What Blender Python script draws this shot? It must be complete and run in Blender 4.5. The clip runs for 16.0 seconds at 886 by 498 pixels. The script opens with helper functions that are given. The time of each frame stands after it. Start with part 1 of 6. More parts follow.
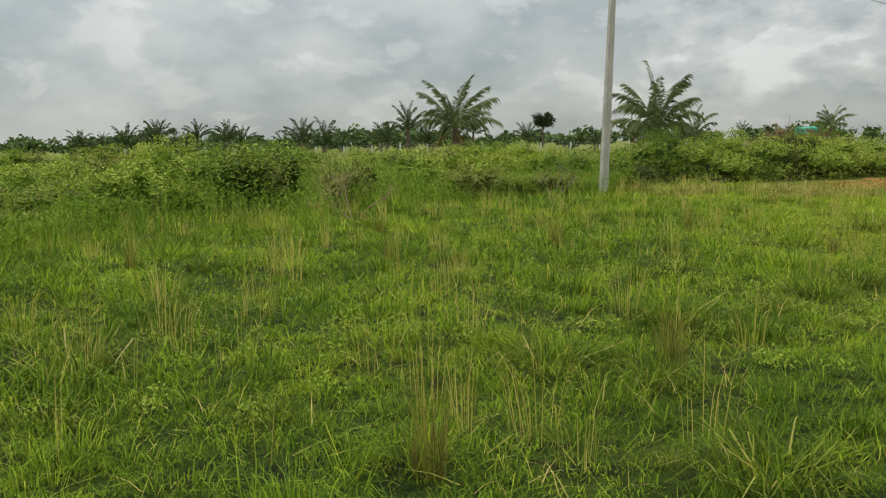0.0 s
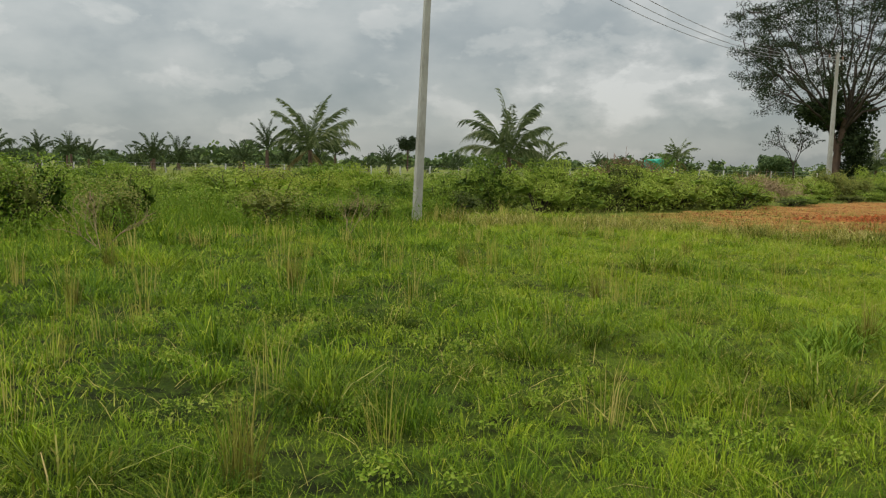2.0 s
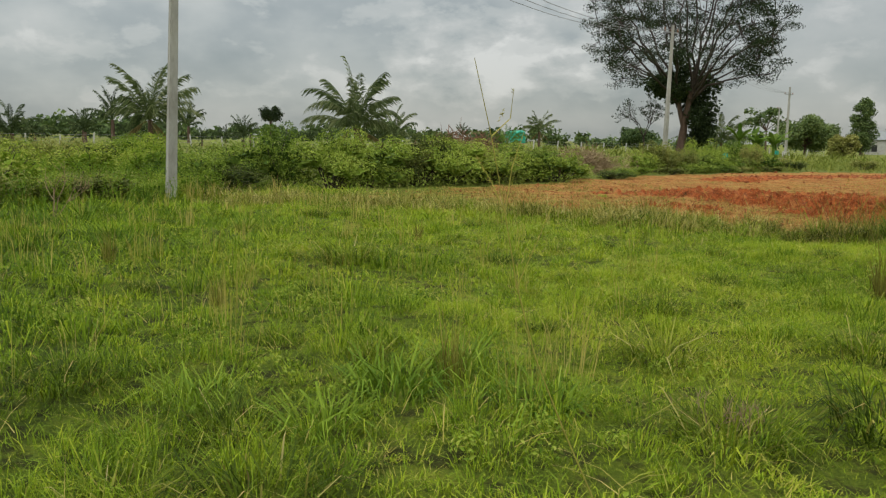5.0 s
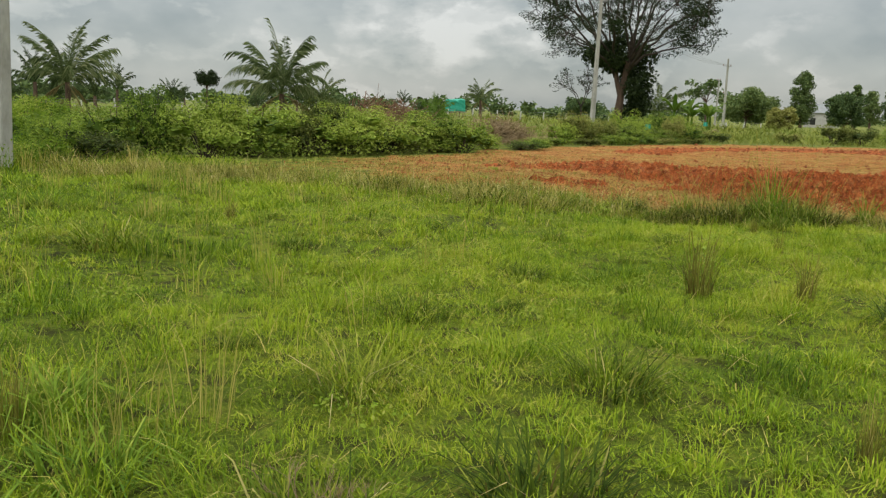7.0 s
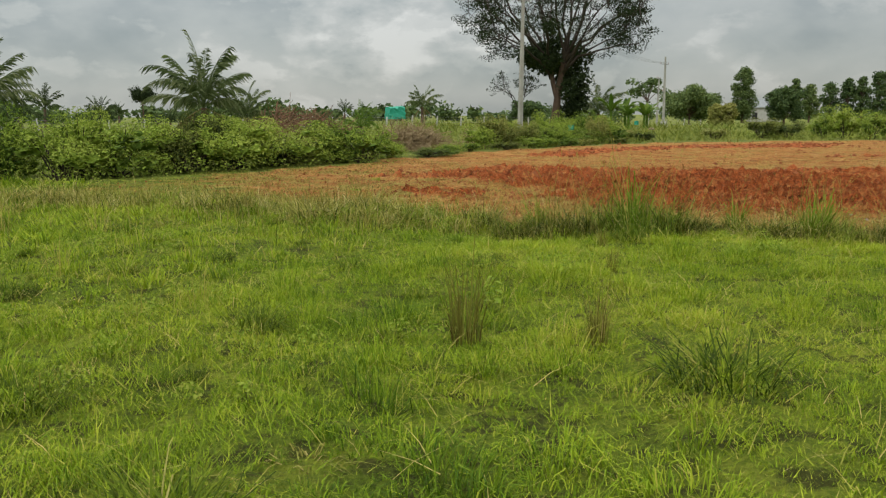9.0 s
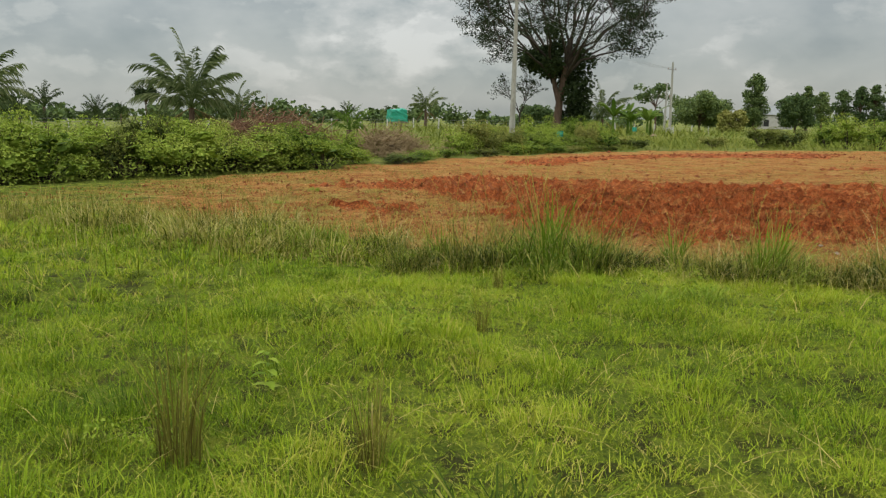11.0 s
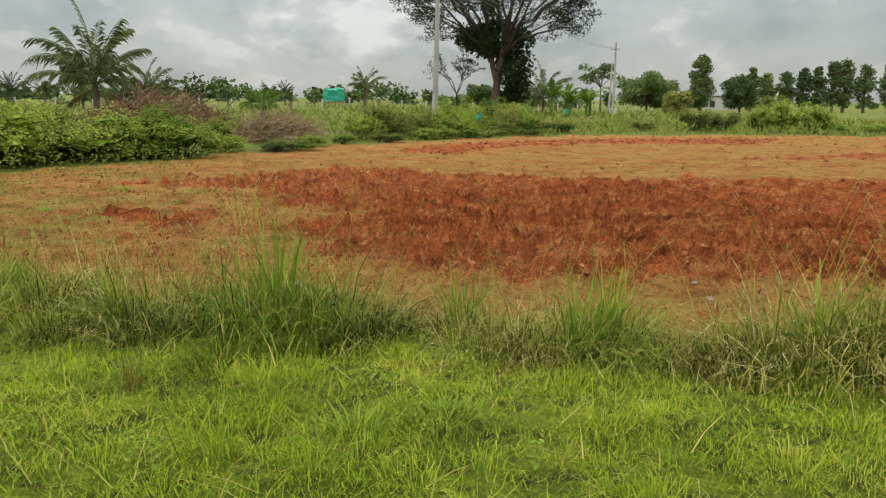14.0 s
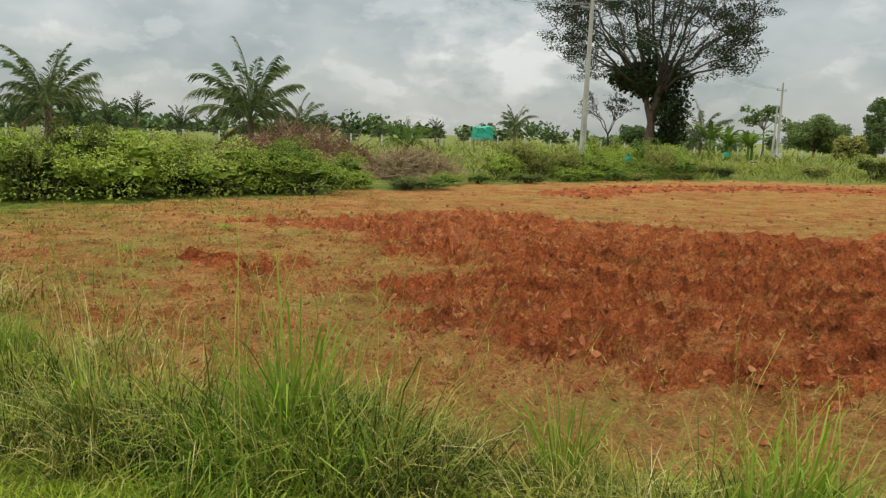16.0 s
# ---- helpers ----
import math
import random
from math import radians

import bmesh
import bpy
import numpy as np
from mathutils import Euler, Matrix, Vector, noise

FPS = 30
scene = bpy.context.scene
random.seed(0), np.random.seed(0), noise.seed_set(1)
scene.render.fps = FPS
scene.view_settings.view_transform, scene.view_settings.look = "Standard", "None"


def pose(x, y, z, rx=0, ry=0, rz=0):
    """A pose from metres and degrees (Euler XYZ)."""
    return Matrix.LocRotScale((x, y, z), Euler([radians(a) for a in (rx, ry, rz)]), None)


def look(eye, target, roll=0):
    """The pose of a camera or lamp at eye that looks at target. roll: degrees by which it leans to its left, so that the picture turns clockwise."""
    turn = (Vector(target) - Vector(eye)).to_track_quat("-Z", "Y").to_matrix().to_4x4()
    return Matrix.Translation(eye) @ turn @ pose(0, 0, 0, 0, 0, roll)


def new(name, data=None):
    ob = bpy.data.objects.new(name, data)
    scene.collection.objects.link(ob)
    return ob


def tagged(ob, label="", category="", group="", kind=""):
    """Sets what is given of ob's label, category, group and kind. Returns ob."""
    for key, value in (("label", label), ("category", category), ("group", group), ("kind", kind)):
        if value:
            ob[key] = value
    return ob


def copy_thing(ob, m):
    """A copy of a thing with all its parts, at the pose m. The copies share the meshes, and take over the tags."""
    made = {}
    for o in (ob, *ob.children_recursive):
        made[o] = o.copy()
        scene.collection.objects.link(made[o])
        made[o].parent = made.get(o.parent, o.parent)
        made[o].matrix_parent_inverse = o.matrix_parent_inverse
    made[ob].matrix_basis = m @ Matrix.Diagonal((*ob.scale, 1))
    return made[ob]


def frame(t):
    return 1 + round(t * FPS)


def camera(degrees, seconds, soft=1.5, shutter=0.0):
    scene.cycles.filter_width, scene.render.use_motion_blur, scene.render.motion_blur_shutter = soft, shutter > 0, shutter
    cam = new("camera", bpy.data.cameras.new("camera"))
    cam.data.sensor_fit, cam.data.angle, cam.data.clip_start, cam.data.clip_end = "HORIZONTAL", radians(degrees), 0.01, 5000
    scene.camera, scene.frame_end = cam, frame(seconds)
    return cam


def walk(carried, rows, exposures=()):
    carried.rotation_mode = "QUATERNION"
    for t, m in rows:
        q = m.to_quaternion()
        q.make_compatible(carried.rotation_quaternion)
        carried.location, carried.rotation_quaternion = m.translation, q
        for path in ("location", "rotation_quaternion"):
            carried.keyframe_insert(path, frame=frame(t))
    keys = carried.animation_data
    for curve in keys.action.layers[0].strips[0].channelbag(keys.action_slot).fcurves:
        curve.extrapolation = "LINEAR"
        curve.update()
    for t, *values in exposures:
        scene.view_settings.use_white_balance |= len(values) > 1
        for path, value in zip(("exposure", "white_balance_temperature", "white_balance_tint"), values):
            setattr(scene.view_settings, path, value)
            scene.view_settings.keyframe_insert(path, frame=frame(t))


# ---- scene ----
cam = camera(56.5, 16.0, 1.25)
PATH = [
    (0, (2.918, 1.82, 1.288), (2.622, 3.781, 1.031), -1.0),
    (0.5, (3.186, 2.226, 1.286), (2.851, 4.181, 1.034), -1.2),
    (1, (3.507, 2.623, 1.274), (3.234, 4.588, 1.023), -0.8),
    (1.5, (3.862, 3.001, 1.293), (3.729, 4.983, 1.057), -0.0),
    (2, (4.272, 3.257, 1.298), (4.287, 5.247, 1.094), 0.8),
    (2.5, (4.683, 3.493, 1.299), (4.814, 5.482, 1.135), 1.9),
    (3, (5.114, 3.639, 1.279), (5.266, 5.626, 1.106), 2.8),
    (3.2, (5.27, 3.719, 1.295), (5.414, 5.705, 1.109), 2.7),
    (5.3, (6.953, 5.018, 1.334), (7.298, 6.966, 1.04), 1.3),
    (5.5, (7.132, 5.09, 1.366), (7.503, 7.03, 1.052), 1.7),
    (6, (7.533, 5.368, 1.34), (7.94, 7.297, 1.005), 1.6),
    (6.5, (7.971, 5.582, 1.324), (8.389, 7.507, 0.978), 1.7),
    (7, (8.388, 5.774, 1.347), (8.81, 7.699, 1.007), 1.7),
    (7.5, (8.827, 6.124, 1.369), (9.285, 8.046, 1.06), 1.4),
    (8, (9.253, 6.356, 1.36), (9.753, 8.27, 1.063), 0.7),
    (8.5, (9.757, 6.593, 1.331), (10.281, 8.498, 1.024), 0.0),
    (9, (10.223, 6.784, 1.331), (10.744, 8.688, 1.009), -0.4),
    (9.5, (10.624, 7.068, 1.304), (11.149, 8.969, 0.975), 0.1),
    (9.7, (10.783, 7.223, 1.277), (11.318, 9.122, 0.951), 0.4),
    (11.8, (12.513, 8.485, 1.435), (12.991, 10.402, 1.122), 0.3),
    (12, (12.695, 8.651, 1.41), (13.189, 10.562, 1.09), -0.2),
    (12.5, (13.162, 9.035, 1.412), (13.724, 10.925, 1.08), -0.0),
    (13, (13.553, 9.402, 1.421), (14.177, 11.274, 1.099), 0.3),
    (13.5, (13.899, 9.769, 1.416), (14.535, 11.636, 1.083), 0.4),
    (14, (14.213, 10.092, 1.454), (14.817, 11.964, 1.092), 0.6),
    (14.5, (14.422, 10.497, 1.424), (14.957, 12.386, 1.042), 0.7),
    (15, (14.678, 10.939, 1.405), (15.134, 12.853, 1.048), 0.9),
    (15.5, (14.796, 11.337, 1.418), (15.164, 13.278, 1.111), 1.4),
    (16, (14.939, 11.73, 1.42), (15.202, 13.693, 1.142), 1.7),
]
EXPOSURES = [(0.0, -0.28), (0.5, -0.40), (1.0, -0.40), (2.0, -0.46), (3.0, -0.62), (4.2, -0.46), (5.5, -0.35), (6.2, -0.18), (7.0, -0.26), (8.0, -0.40), (9.5, -0.37), (12.0, -0.37), (13.0, -0.22), (14.0, -0.18), (15.0, 0.08), (15.5, 0.06), (16.0, -0.20)]
walk(cam, [(t, look(eye, target, roll)) for t, eye, target, roll in PATH], EXPOSURES)

# ---- world, sun, exposure ----
SUN_EL, SUN_AZ = radians(52), radians(215)   # azimuth clockwise from +y
world = bpy.data.worlds.new("overcast_sky")
scene.world = world
world.use_nodes = True


def nodes_of(owner):
    tree = owner.node_tree
    tree.nodes.clear()

    def add(kind, **inputs):
        n = tree.nodes.new(kind)
        for key, value in inputs.items():
            n.inputs[key].default_value = value
        return n

    def link(a, b):
        tree.links.new(a, b)
    return tree, add, link


def math_node(tree, op, a, b=None, clamp=False):
    n = tree.nodes.new("ShaderNodeMath")
    n.operation, n.use_clamp = op, clamp
    for i, v in enumerate((a, b)):
        if v is None:
            continue
        if isinstance(v, (int, float)):
            n.inputs[i].default_value = v
        else:
            tree.links.new(v, n.inputs[i])
    return n.outputs[0]


def ramp(tree, fac, stops):
    n = tree.nodes.new("ShaderNodeValToRGB")
    el = n.color_ramp.elements
    while len(el) < len(stops):
        el.new(0.5)
    for e, (p, c) in zip(el, stops):
        e.position, e.color = p, (*c, 1) if len(c) == 3 else c
    tree.links.new(fac, n.inputs[0])
    return n.outputs[0]


def mix(tree, fac, a, b, blend="MIX"):
    n = tree.nodes.new("ShaderNodeMix")
    n.data_type, n.blend_type = "RGBA", blend
    for i, v in ((0, fac), (6, a), (7, b)):
        if isinstance(v, (int, float)):
            n.inputs[i].default_value = v
        elif isinstance(v, tuple):
            n.inputs[i].default_value = (*v, 1)
        else:
            tree.links.new(v, n.inputs[i])
    return n.outputs[2]


def build_sky():
    tree, add, link = nodes_of(world)
    out, bg = add("ShaderNodeOutputWorld"), add("ShaderNodeBackground", Strength=1.0)
    sky = add("ShaderNodeTexSky")
    sky.sky_type, sky.sun_disc, sky.sun_elevation, sky.sun_rotation = "NISHITA", False, SUN_EL, SUN_AZ
    tc, sep = add("ShaderNodeTexCoord"), add("ShaderNodeSeparateXYZ")
    link(tc.outputs["Generated"], sep.inputs[0])
    up = math_node(tree, "MAXIMUM", sep.outputs[2], 0.0)
    flat = add("ShaderNodeMapping")
    flat.inputs["Scale"].default_value = (1.0, 1.0, 1.9)
    flat.inputs["Location"].default_value = (0.35, 0.1, 0.2)
    link(tc.outputs["Generated"], flat.inputs["Vector"])
    big = add("ShaderNodeTexNoise", Scale=5.2, Detail=5.0, Roughness=0.48, Distortion=0.15)
    fine = add("ShaderNodeTexNoise", Scale=15.0, Detail=5.0, Roughness=0.5, Distortion=0.1)
    link(flat.outputs[0], big.inputs["Vector"])
    link(flat.outputs[0], fine.inputs["Vector"])
    body = math_node(tree, "ADD", math_node(tree, "MULTIPLY", big.outputs[0], 0.68), math_node(tree, "MULTIPLY", fine.outputs[0], 0.32))
    # a bank of cumulus low in the north
    bank = add("ShaderNodeVectorMath")
    bank.operation = "DISTANCE"
    bank.inputs[1].default_value = (0.215, 0.97, 0.25)
    squash = add("ShaderNodeMapping")
    squash.inputs["Scale"].default_value = (1.0, 1.0, 2.6)
    link(tc.outputs["Generated"], squash.inputs["Vector"])
    link(squash.outputs[0], bank.inputs[0])
    puff = add("ShaderNodeTexNoise", Scale=17.0, Detail=6.0, Roughness=0.55)
    link(flat.outputs[0], puff.inputs["Vector"])
    heap = math_node(tree, "SUBTRACT", math_node(tree, "ADD", 0.150, math_node(tree, "MULTIPLY", math_node(tree, "SUBTRACT", puff.outputs[0], 0.5), 0.36)), bank.outputs["Value"])
    heap = math_node(tree, "MULTIPLY", heap, 10.0, True)
    body = math_node(tree, "ADD", body, math_node(tree, "MULTIPLY", heap, 0.30))
    lump = add("ShaderNodeTexNoise", Scale=11.0, Detail=6.0, Roughness=0.55, Distortion=0.15)
    link(flat.outputs[0], lump.inputs["Vector"])
    lumps_on = ramp(tree, lump.outputs[0], [(0.53, (0, 0, 0)), (0.60, (1, 1, 1))])
    body = math_node(tree, "ADD", body, math_node(tree, "MULTIPLY", lumps_on, 0.12))
    cloud = ramp(tree, body, [(0.34, (0.305, 0.34, 0.34)), (0.42, (0.36, 0.39, 0.385)), (0.49, (0.43, 0.455, 0.44)), (0.56, (0.475, 0.495, 0.475)), (0.66, (0.545, 0.555, 0.53)), (0.82, (0.72, 0.72, 0.685))])
    # overcast dome: the zenith is about three times as bright as the horizon
    dome = math_node(tree, "ADD", math_node(tree, "MULTIPLY", math_node(tree, "POWER", up, 1.7), 5.6), 0.97)
    # thinner cloud towards the west
    dome = math_node(tree, "MULTIPLY", dome, math_node(tree, "SUBTRACT", 1.05, math_node(tree, "MULTIPLY", sep.outputs[0], 0.22)))
    grey = tree.nodes.new("ShaderNodeVectorMath")
    grey.operation = "SCALE"
    link(cloud, grey.inputs[0])
    link(dome, grey.inputs["Scale"])
    blue = tree.nodes.new("ShaderNodeVectorMath")
    blue.operation = "SCALE"
    blue.inputs["Scale"].default_value = 0.02
    link(sky.outputs[0], blue.inputs[0])
    total = tree.nodes.new("ShaderNodeVectorMath")
    link(grey.outputs[0], total.inputs[0])
    link(blue.outputs[0], total.inputs[1])
    link(total.outputs[0], bg.inputs[0])
    link(bg.outputs[0], out.inputs[0])


build_sky()
sun_data = bpy.data.lights.new("sun", "SUN")
sun_data.energy, sun_data.angle, sun_data.color = 1.5, radians(14), (1.0, 0.94, 0.82)
sun = new("sun", sun_data)
sun.matrix_world = look((0, 0, 0), (-math.sin(SUN_AZ) * math.cos(SUN_EL), -math.cos(SUN_AZ) * math.cos(SUN_EL), -math.sin(SUN_EL)))

rng = np.random.default_rng(7)

# ---- materials ----


def noise_tex(tree, scale, detail=4.0, rough=0.55, vec=None):
    n = tree.nodes.new("ShaderNodeTexNoise")
    n.inputs["Scale"].default_value, n.inputs["Detail"].default_value, n.inputs["Roughness"].default_value = scale, detail, rough
    if vec is None:
        g = tree.nodes.new("ShaderNodeNewGeometry")
        vec = g.outputs["Position"]
    tree.links.new(vec, n.inputs["Vector"])
    return n.outputs[0]


def attr(tree, name):
    n = tree.nodes.new("ShaderNodeAttribute")
    n.attribute_name = name
    return n.outputs["Fac"]


def object_random(tree):
    return tree.nodes.new("ShaderNodeObjectInfo").outputs["Random"]


def leaf_material(name, stops, patch=0.5, thin=0.35, rough=0.55, by_object=0.0):
    """Plant tissue: colour by the blade's own tint and by patches of the stand; light passes through it."""
    m = bpy.data.materials.new(name)
    m.use_nodes = True
    tree, add, link = nodes_of(m)
    tint = attr(tree, "tint")
    far = noise_tex(tree, 0.55, 3.0)
    fac = math_node(tree, "ADD", math_node(tree, "MULTIPLY", tint, 1 - patch), math_node(tree, "MULTIPLY", far, patch))
    if by_object:
        fac = math_node(tree, "ADD", fac, math_node(tree, "MULTIPLY", math_node(tree, "SUBTRACT", object_random(tree), 0.5), by_object))
    col = ramp(tree, fac, stops)
    dif = add("ShaderNodeBsdfPrincipled", Roughness=rough)
    dif.inputs["Specular IOR Level"].default_value = 0.05
    tr = add("ShaderNodeBsdfTranslucent")
    link(col, dif.inputs["Base Color"])
    link(mix(tree, 0.5, col, (0.75, 0.9, 0.25), "MULTIPLY"), tr.inputs["Color"])
    sh = add("ShaderNodeMixShader", Fac=thin)
    link(dif.outputs[0], sh.inputs[1])
    link(tr.outputs[0], sh.inputs[2])
    out = add("ShaderNodeOutputMaterial")
    link(sh.outputs[0], out.inputs[0])
    return m


def solid_material(name, stops, scale=6.0, rough=0.8, bump=0.3, detail=8.0, metal=0.0, stretch=(1, 1, 1)):
    m = bpy.data.materials.new(name)
    m.use_nodes = True
    tree, add, link = nodes_of(m)
    tc, mp = add("ShaderNodeTexCoord"), add("ShaderNodeMapping")
    mp.inputs["Scale"].default_value = stretch
    link(tc.outputs["Object"], mp.inputs["Vector"])
    a, b = noise_tex(tree, scale, detail, 0.6, mp.outputs[0]), noise_tex(tree, scale * 7, 4.0, 0.6, mp.outputs[0])
    fac = math_node(tree, "ADD", math_node(tree, "MULTIPLY", a, 0.7), math_node(tree, "MULTIPLY", b, 0.3))
    bsdf = add("ShaderNodeBsdfPrincipled", Roughness=rough, Metallic=metal)
    link(ramp(tree, fac, stops), bsdf.inputs["Base Color"])
    bsdf.inputs["Specular IOR Level"].default_value = 0.15 if rough > 0.7 else 0.5
    bm = add("ShaderNodeBump", Strength=bump, Distance=0.03)
    link(fac, bm.inputs["Height"])
    link(bm.outputs[0], bsdf.inputs["Normal"])
    out = add("ShaderNodeOutputMaterial")
    link(bsdf.outputs[0], out.inputs[0])
    return m


M_GRASS = leaf_material("meadow_grass", [(0.18, (0.055, 0.105, 0.010)), (0.34, (0.145, 0.225, 0.015)), (0.50, (0.250, 0.335, 0.020)), (0.64, (0.345, 0.385, 0.034)), (0.82, (0.43, 0.385, 0.08)), (0.95, (0.52, 0.41, 0.16))], patch=0.3, thin=0.22)
M_TUSSOCK = leaf_material("tussock_grass", [(0.2, (0.040, 0.066, 0.009)), (0.42, (0.115, 0.160, 0.014)), (0.62, (0.22, 0.255, 0.024)), (0.8, (0.36, 0.32, 0.10)), (0.95, (0.50, 0.41, 0.20))], patch=0.2, by_object=0.3)
# the near-black lowest stop carries the shade painted at the clumps' base
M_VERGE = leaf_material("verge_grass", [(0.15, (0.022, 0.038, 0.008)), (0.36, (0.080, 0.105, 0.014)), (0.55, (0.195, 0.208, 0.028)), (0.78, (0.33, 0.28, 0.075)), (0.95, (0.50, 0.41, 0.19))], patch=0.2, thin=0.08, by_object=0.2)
M_DRYTUFT = leaf_material("dry_tuft", [(0.1, (0.08, 0.062, 0.018)), (0.35, (0.19, 0.178, 0.036)), (0.6, (0.32, 0.285, 0.066)), (0.8, (0.22, 0.25, 0.04)), (0.95, (0.46, 0.35, 0.14))], patch=0.1)
M_STRAW = leaf_material("straw_stalk", [(0.1, (0.24, 0.26, 0.04)), (0.5, (0.38, 0.33, 0.08)), (0.9, (0.52, 0.41, 0.15))], patch=0.2)
M_SHRUB = leaf_material("shrub_leaf", [(0.15, (0.055, 0.098, 0.017)), (0.45, (0.20, 0.275, 0.038)), (0.7, (0.295, 0.355, 0.06)), (0.95, (0.34, 0.37, 0.09))], patch=0.3, thin=0.2, by_object=0.5)
M_SHRUB_DARK = leaf_material("dark_shrub_leaf", [(0.15, (0.050, 0.070, 0.020)), (0.5, (0.150, 0.170, 0.036)), (0.9, (0.30, 0.28, 0.09))], patch=0.3, thin=0.15, by_object=0.6)
M_PASTURE = leaf_material("pasture_grass", [(0.15, (0.06, 0.085, 0.016)), (0.45, (0.15, 0.18, 0.032)), (0.7, (0.25, 0.25, 0.055)), (0.95, (0.38, 0.32, 0.11))], patch=0.4, thin=0.25)
M_PALM_FAR = leaf_material("distant_palm_leaf", [(0.1, (0.022, 0.036, 0.016)), (0.5, (0.052, 0.075, 0.030)), (0.9, (0.12, 0.14, 0.06))], patch=0.15, thin=0.15)
M_WEED = leaf_material("weed_leaf", [(0.15, (0.075, 0.14, 0.015)), (0.5, (0.20, 0.28, 0.028)), (0.9, (0.36, 0.36, 0.08))], patch=0.35, thin=0.25, by_object=0.35)
M_PALM = leaf_material("palm_leaf", [(0.1, (0.045, 0.068, 0.028)), (0.5, (0.125, 0.165, 0.064)), (0.9, (0.36, 0.38, 0.20))], patch=0.15, thin=0.25, by_object=0.3)
M_PALM_LIGHT = leaf_material("young_palm_leaf", [(0.1, (0.05, 0.10, 0.015)), (0.5, (0.11, 0.19, 0.03)), (0.9, (0.2, 0.25, 0.05))], patch=0.2, thin=0.3)
M_PALM_DRY = leaf_material("dry_palm_leaf", [(0.1, (0.10, 0.08, 0.03)), (0.9, (0.24, 0.19, 0.08))], patch=0.2, thin=0.1)
M_TREE = leaf_material("tree_leaf", [(0.1, (0.014, 0.022, 0.011)), (0.5, (0.030, 0.046, 0.020)), (0.9, (0.066, 0.088, 0.034))], patch=0.3, thin=0.15, by_object=0.3)
M_FARTREE = leaf_material("far_tree_leaf", [(0.1, (0.042, 0.070, 0.030)), (0.5, (0.095, 0.140, 0.052)), (0.9, (0.18, 0.225, 0.075))], patch=0.15, thin=0.15, by_object=0.5)
M_BARK = solid_material("bark", [(0.3, (0.055, 0.036, 0.027)), (0.7, (0.165, 0.108, 0.078))], scale=3, bump=0.8, stretch=(1, 1, 0.3))
M_LIMB = solid_material("dark_limb_bark", [(0.3, (0.030, 0.024, 0.020)), (0.7, (0.085, 0.066, 0.052))], scale=3, bump=0.5)
M_TWIG = solid_material("dry_twig", [(0.3, (0.14, 0.095, 0.05)), (0.6, (0.31, 0.23, 0.13)), (0.8, (0.48, 0.38, 0.25))], scale=2.5, bump=0.2)
M_TWIG_RED = solid_material("red_brown_brush", [(0.3, (0.07, 0.036, 0.022)), (0.55, (0.19, 0.105, 0.062)), (0.8, (0.36, 0.24, 0.15))], scale=1.5, bump=0.2)
M_CONCRETE = solid_material("pole_concrete", [(0.3, (0.19, 0.18, 0.155)), (0.5, (0.33, 0.32, 0.285)), (0.75, (0.47, 0.46, 0.42))], scale=2.2, bump=0.25, stretch=(1, 1, 0.35))
M_POST = solid_material("fence_stone", [(0.3, (0.30, 0.29, 0.27)), (0.7, (0.52, 0.51, 0.48))], scale=4)
M_STEEL = solid_material("galvanised_steel", [(0.3, (0.22, 0.22, 0.22)), (0.7, (0.4, 0.4, 0.4))], rough=0.5, metal=0.7, bump=0.05)
M_PORCELAIN = solid_material("insulator_porcelain", [(0.3, (0.20, 0.10, 0.06)), (0.7, (0.30, 0.16, 0.10))], rough=0.25, bump=0.02)
M_WIRE = solid_material("wire_aluminium", [(0.3, (0.10, 0.10, 0.10)), (0.7, (0.2, 0.2, 0.2))], rough=0.5, bump=0.0)
M_SHEET = solid_material("green_sheet", [(0.3, (0.010, 0.20, 0.13)), (0.6, (0.015, 0.30, 0.20)), (0.8, (0.05, 0.38, 0.27))], scale=1.5, rough=0.6, bump=0.4)
M_PLASTER = solid_material("grey_plaster", [(0.3, (0.30, 0.29, 0.28)), (0.7, (0.45, 0.44, 0.42))], scale=1.0)
M_ROOF = solid_material("tin_roof", [(0.3, (0.17, 0.18, 0.19)), (0.7, (0.27, 0.28, 0.28))], scale=1.0, rough=0.75)
M_DARK = solid_material("dark_opening", [(0.3, (0.02, 0.02, 0.02)), (0.7, (0.04, 0.04, 0.04))])
M_STONE = solid_material("pale_stone", [(0.3, (0.16, 0.10, 0.07)), (0.7, (0.26, 0.19, 0.14))], scale=5)
M_CLOD = solid_material("red_clod", [(0.32, (0.08, 0.020, 0.007)), (0.46, (0.18, 0.052, 0.019)), (0.56, (0.26, 0.090, 0.034)), (0.70, (0.36, 0.175, 0.080))], scale=4.0, bump=0.6, rough=0.95)

# ---- the lie of the land ----
# outline of the bare field, going round from its west corner
FIELD = np.array([(6.3, 22.6), (8.6, 24.6), (10.0, 27.0), (13.6, 29.2), (16.4, 32.3), (20.0, 35.8), (24.5, 38.4), (30.0, 40.3), (44.0, 40.0), (60.0, 37.0), (60.0, 6.0), (30.0, 10.6), (19.0, 14.0), (17.3, 14.4), (15.8, 14.9), (15.0, 15.6), (14.0, 16.4), (13.0, 17.3), (12.0, 18.4), (10.6, 20.1), (8.6, 21.7)])
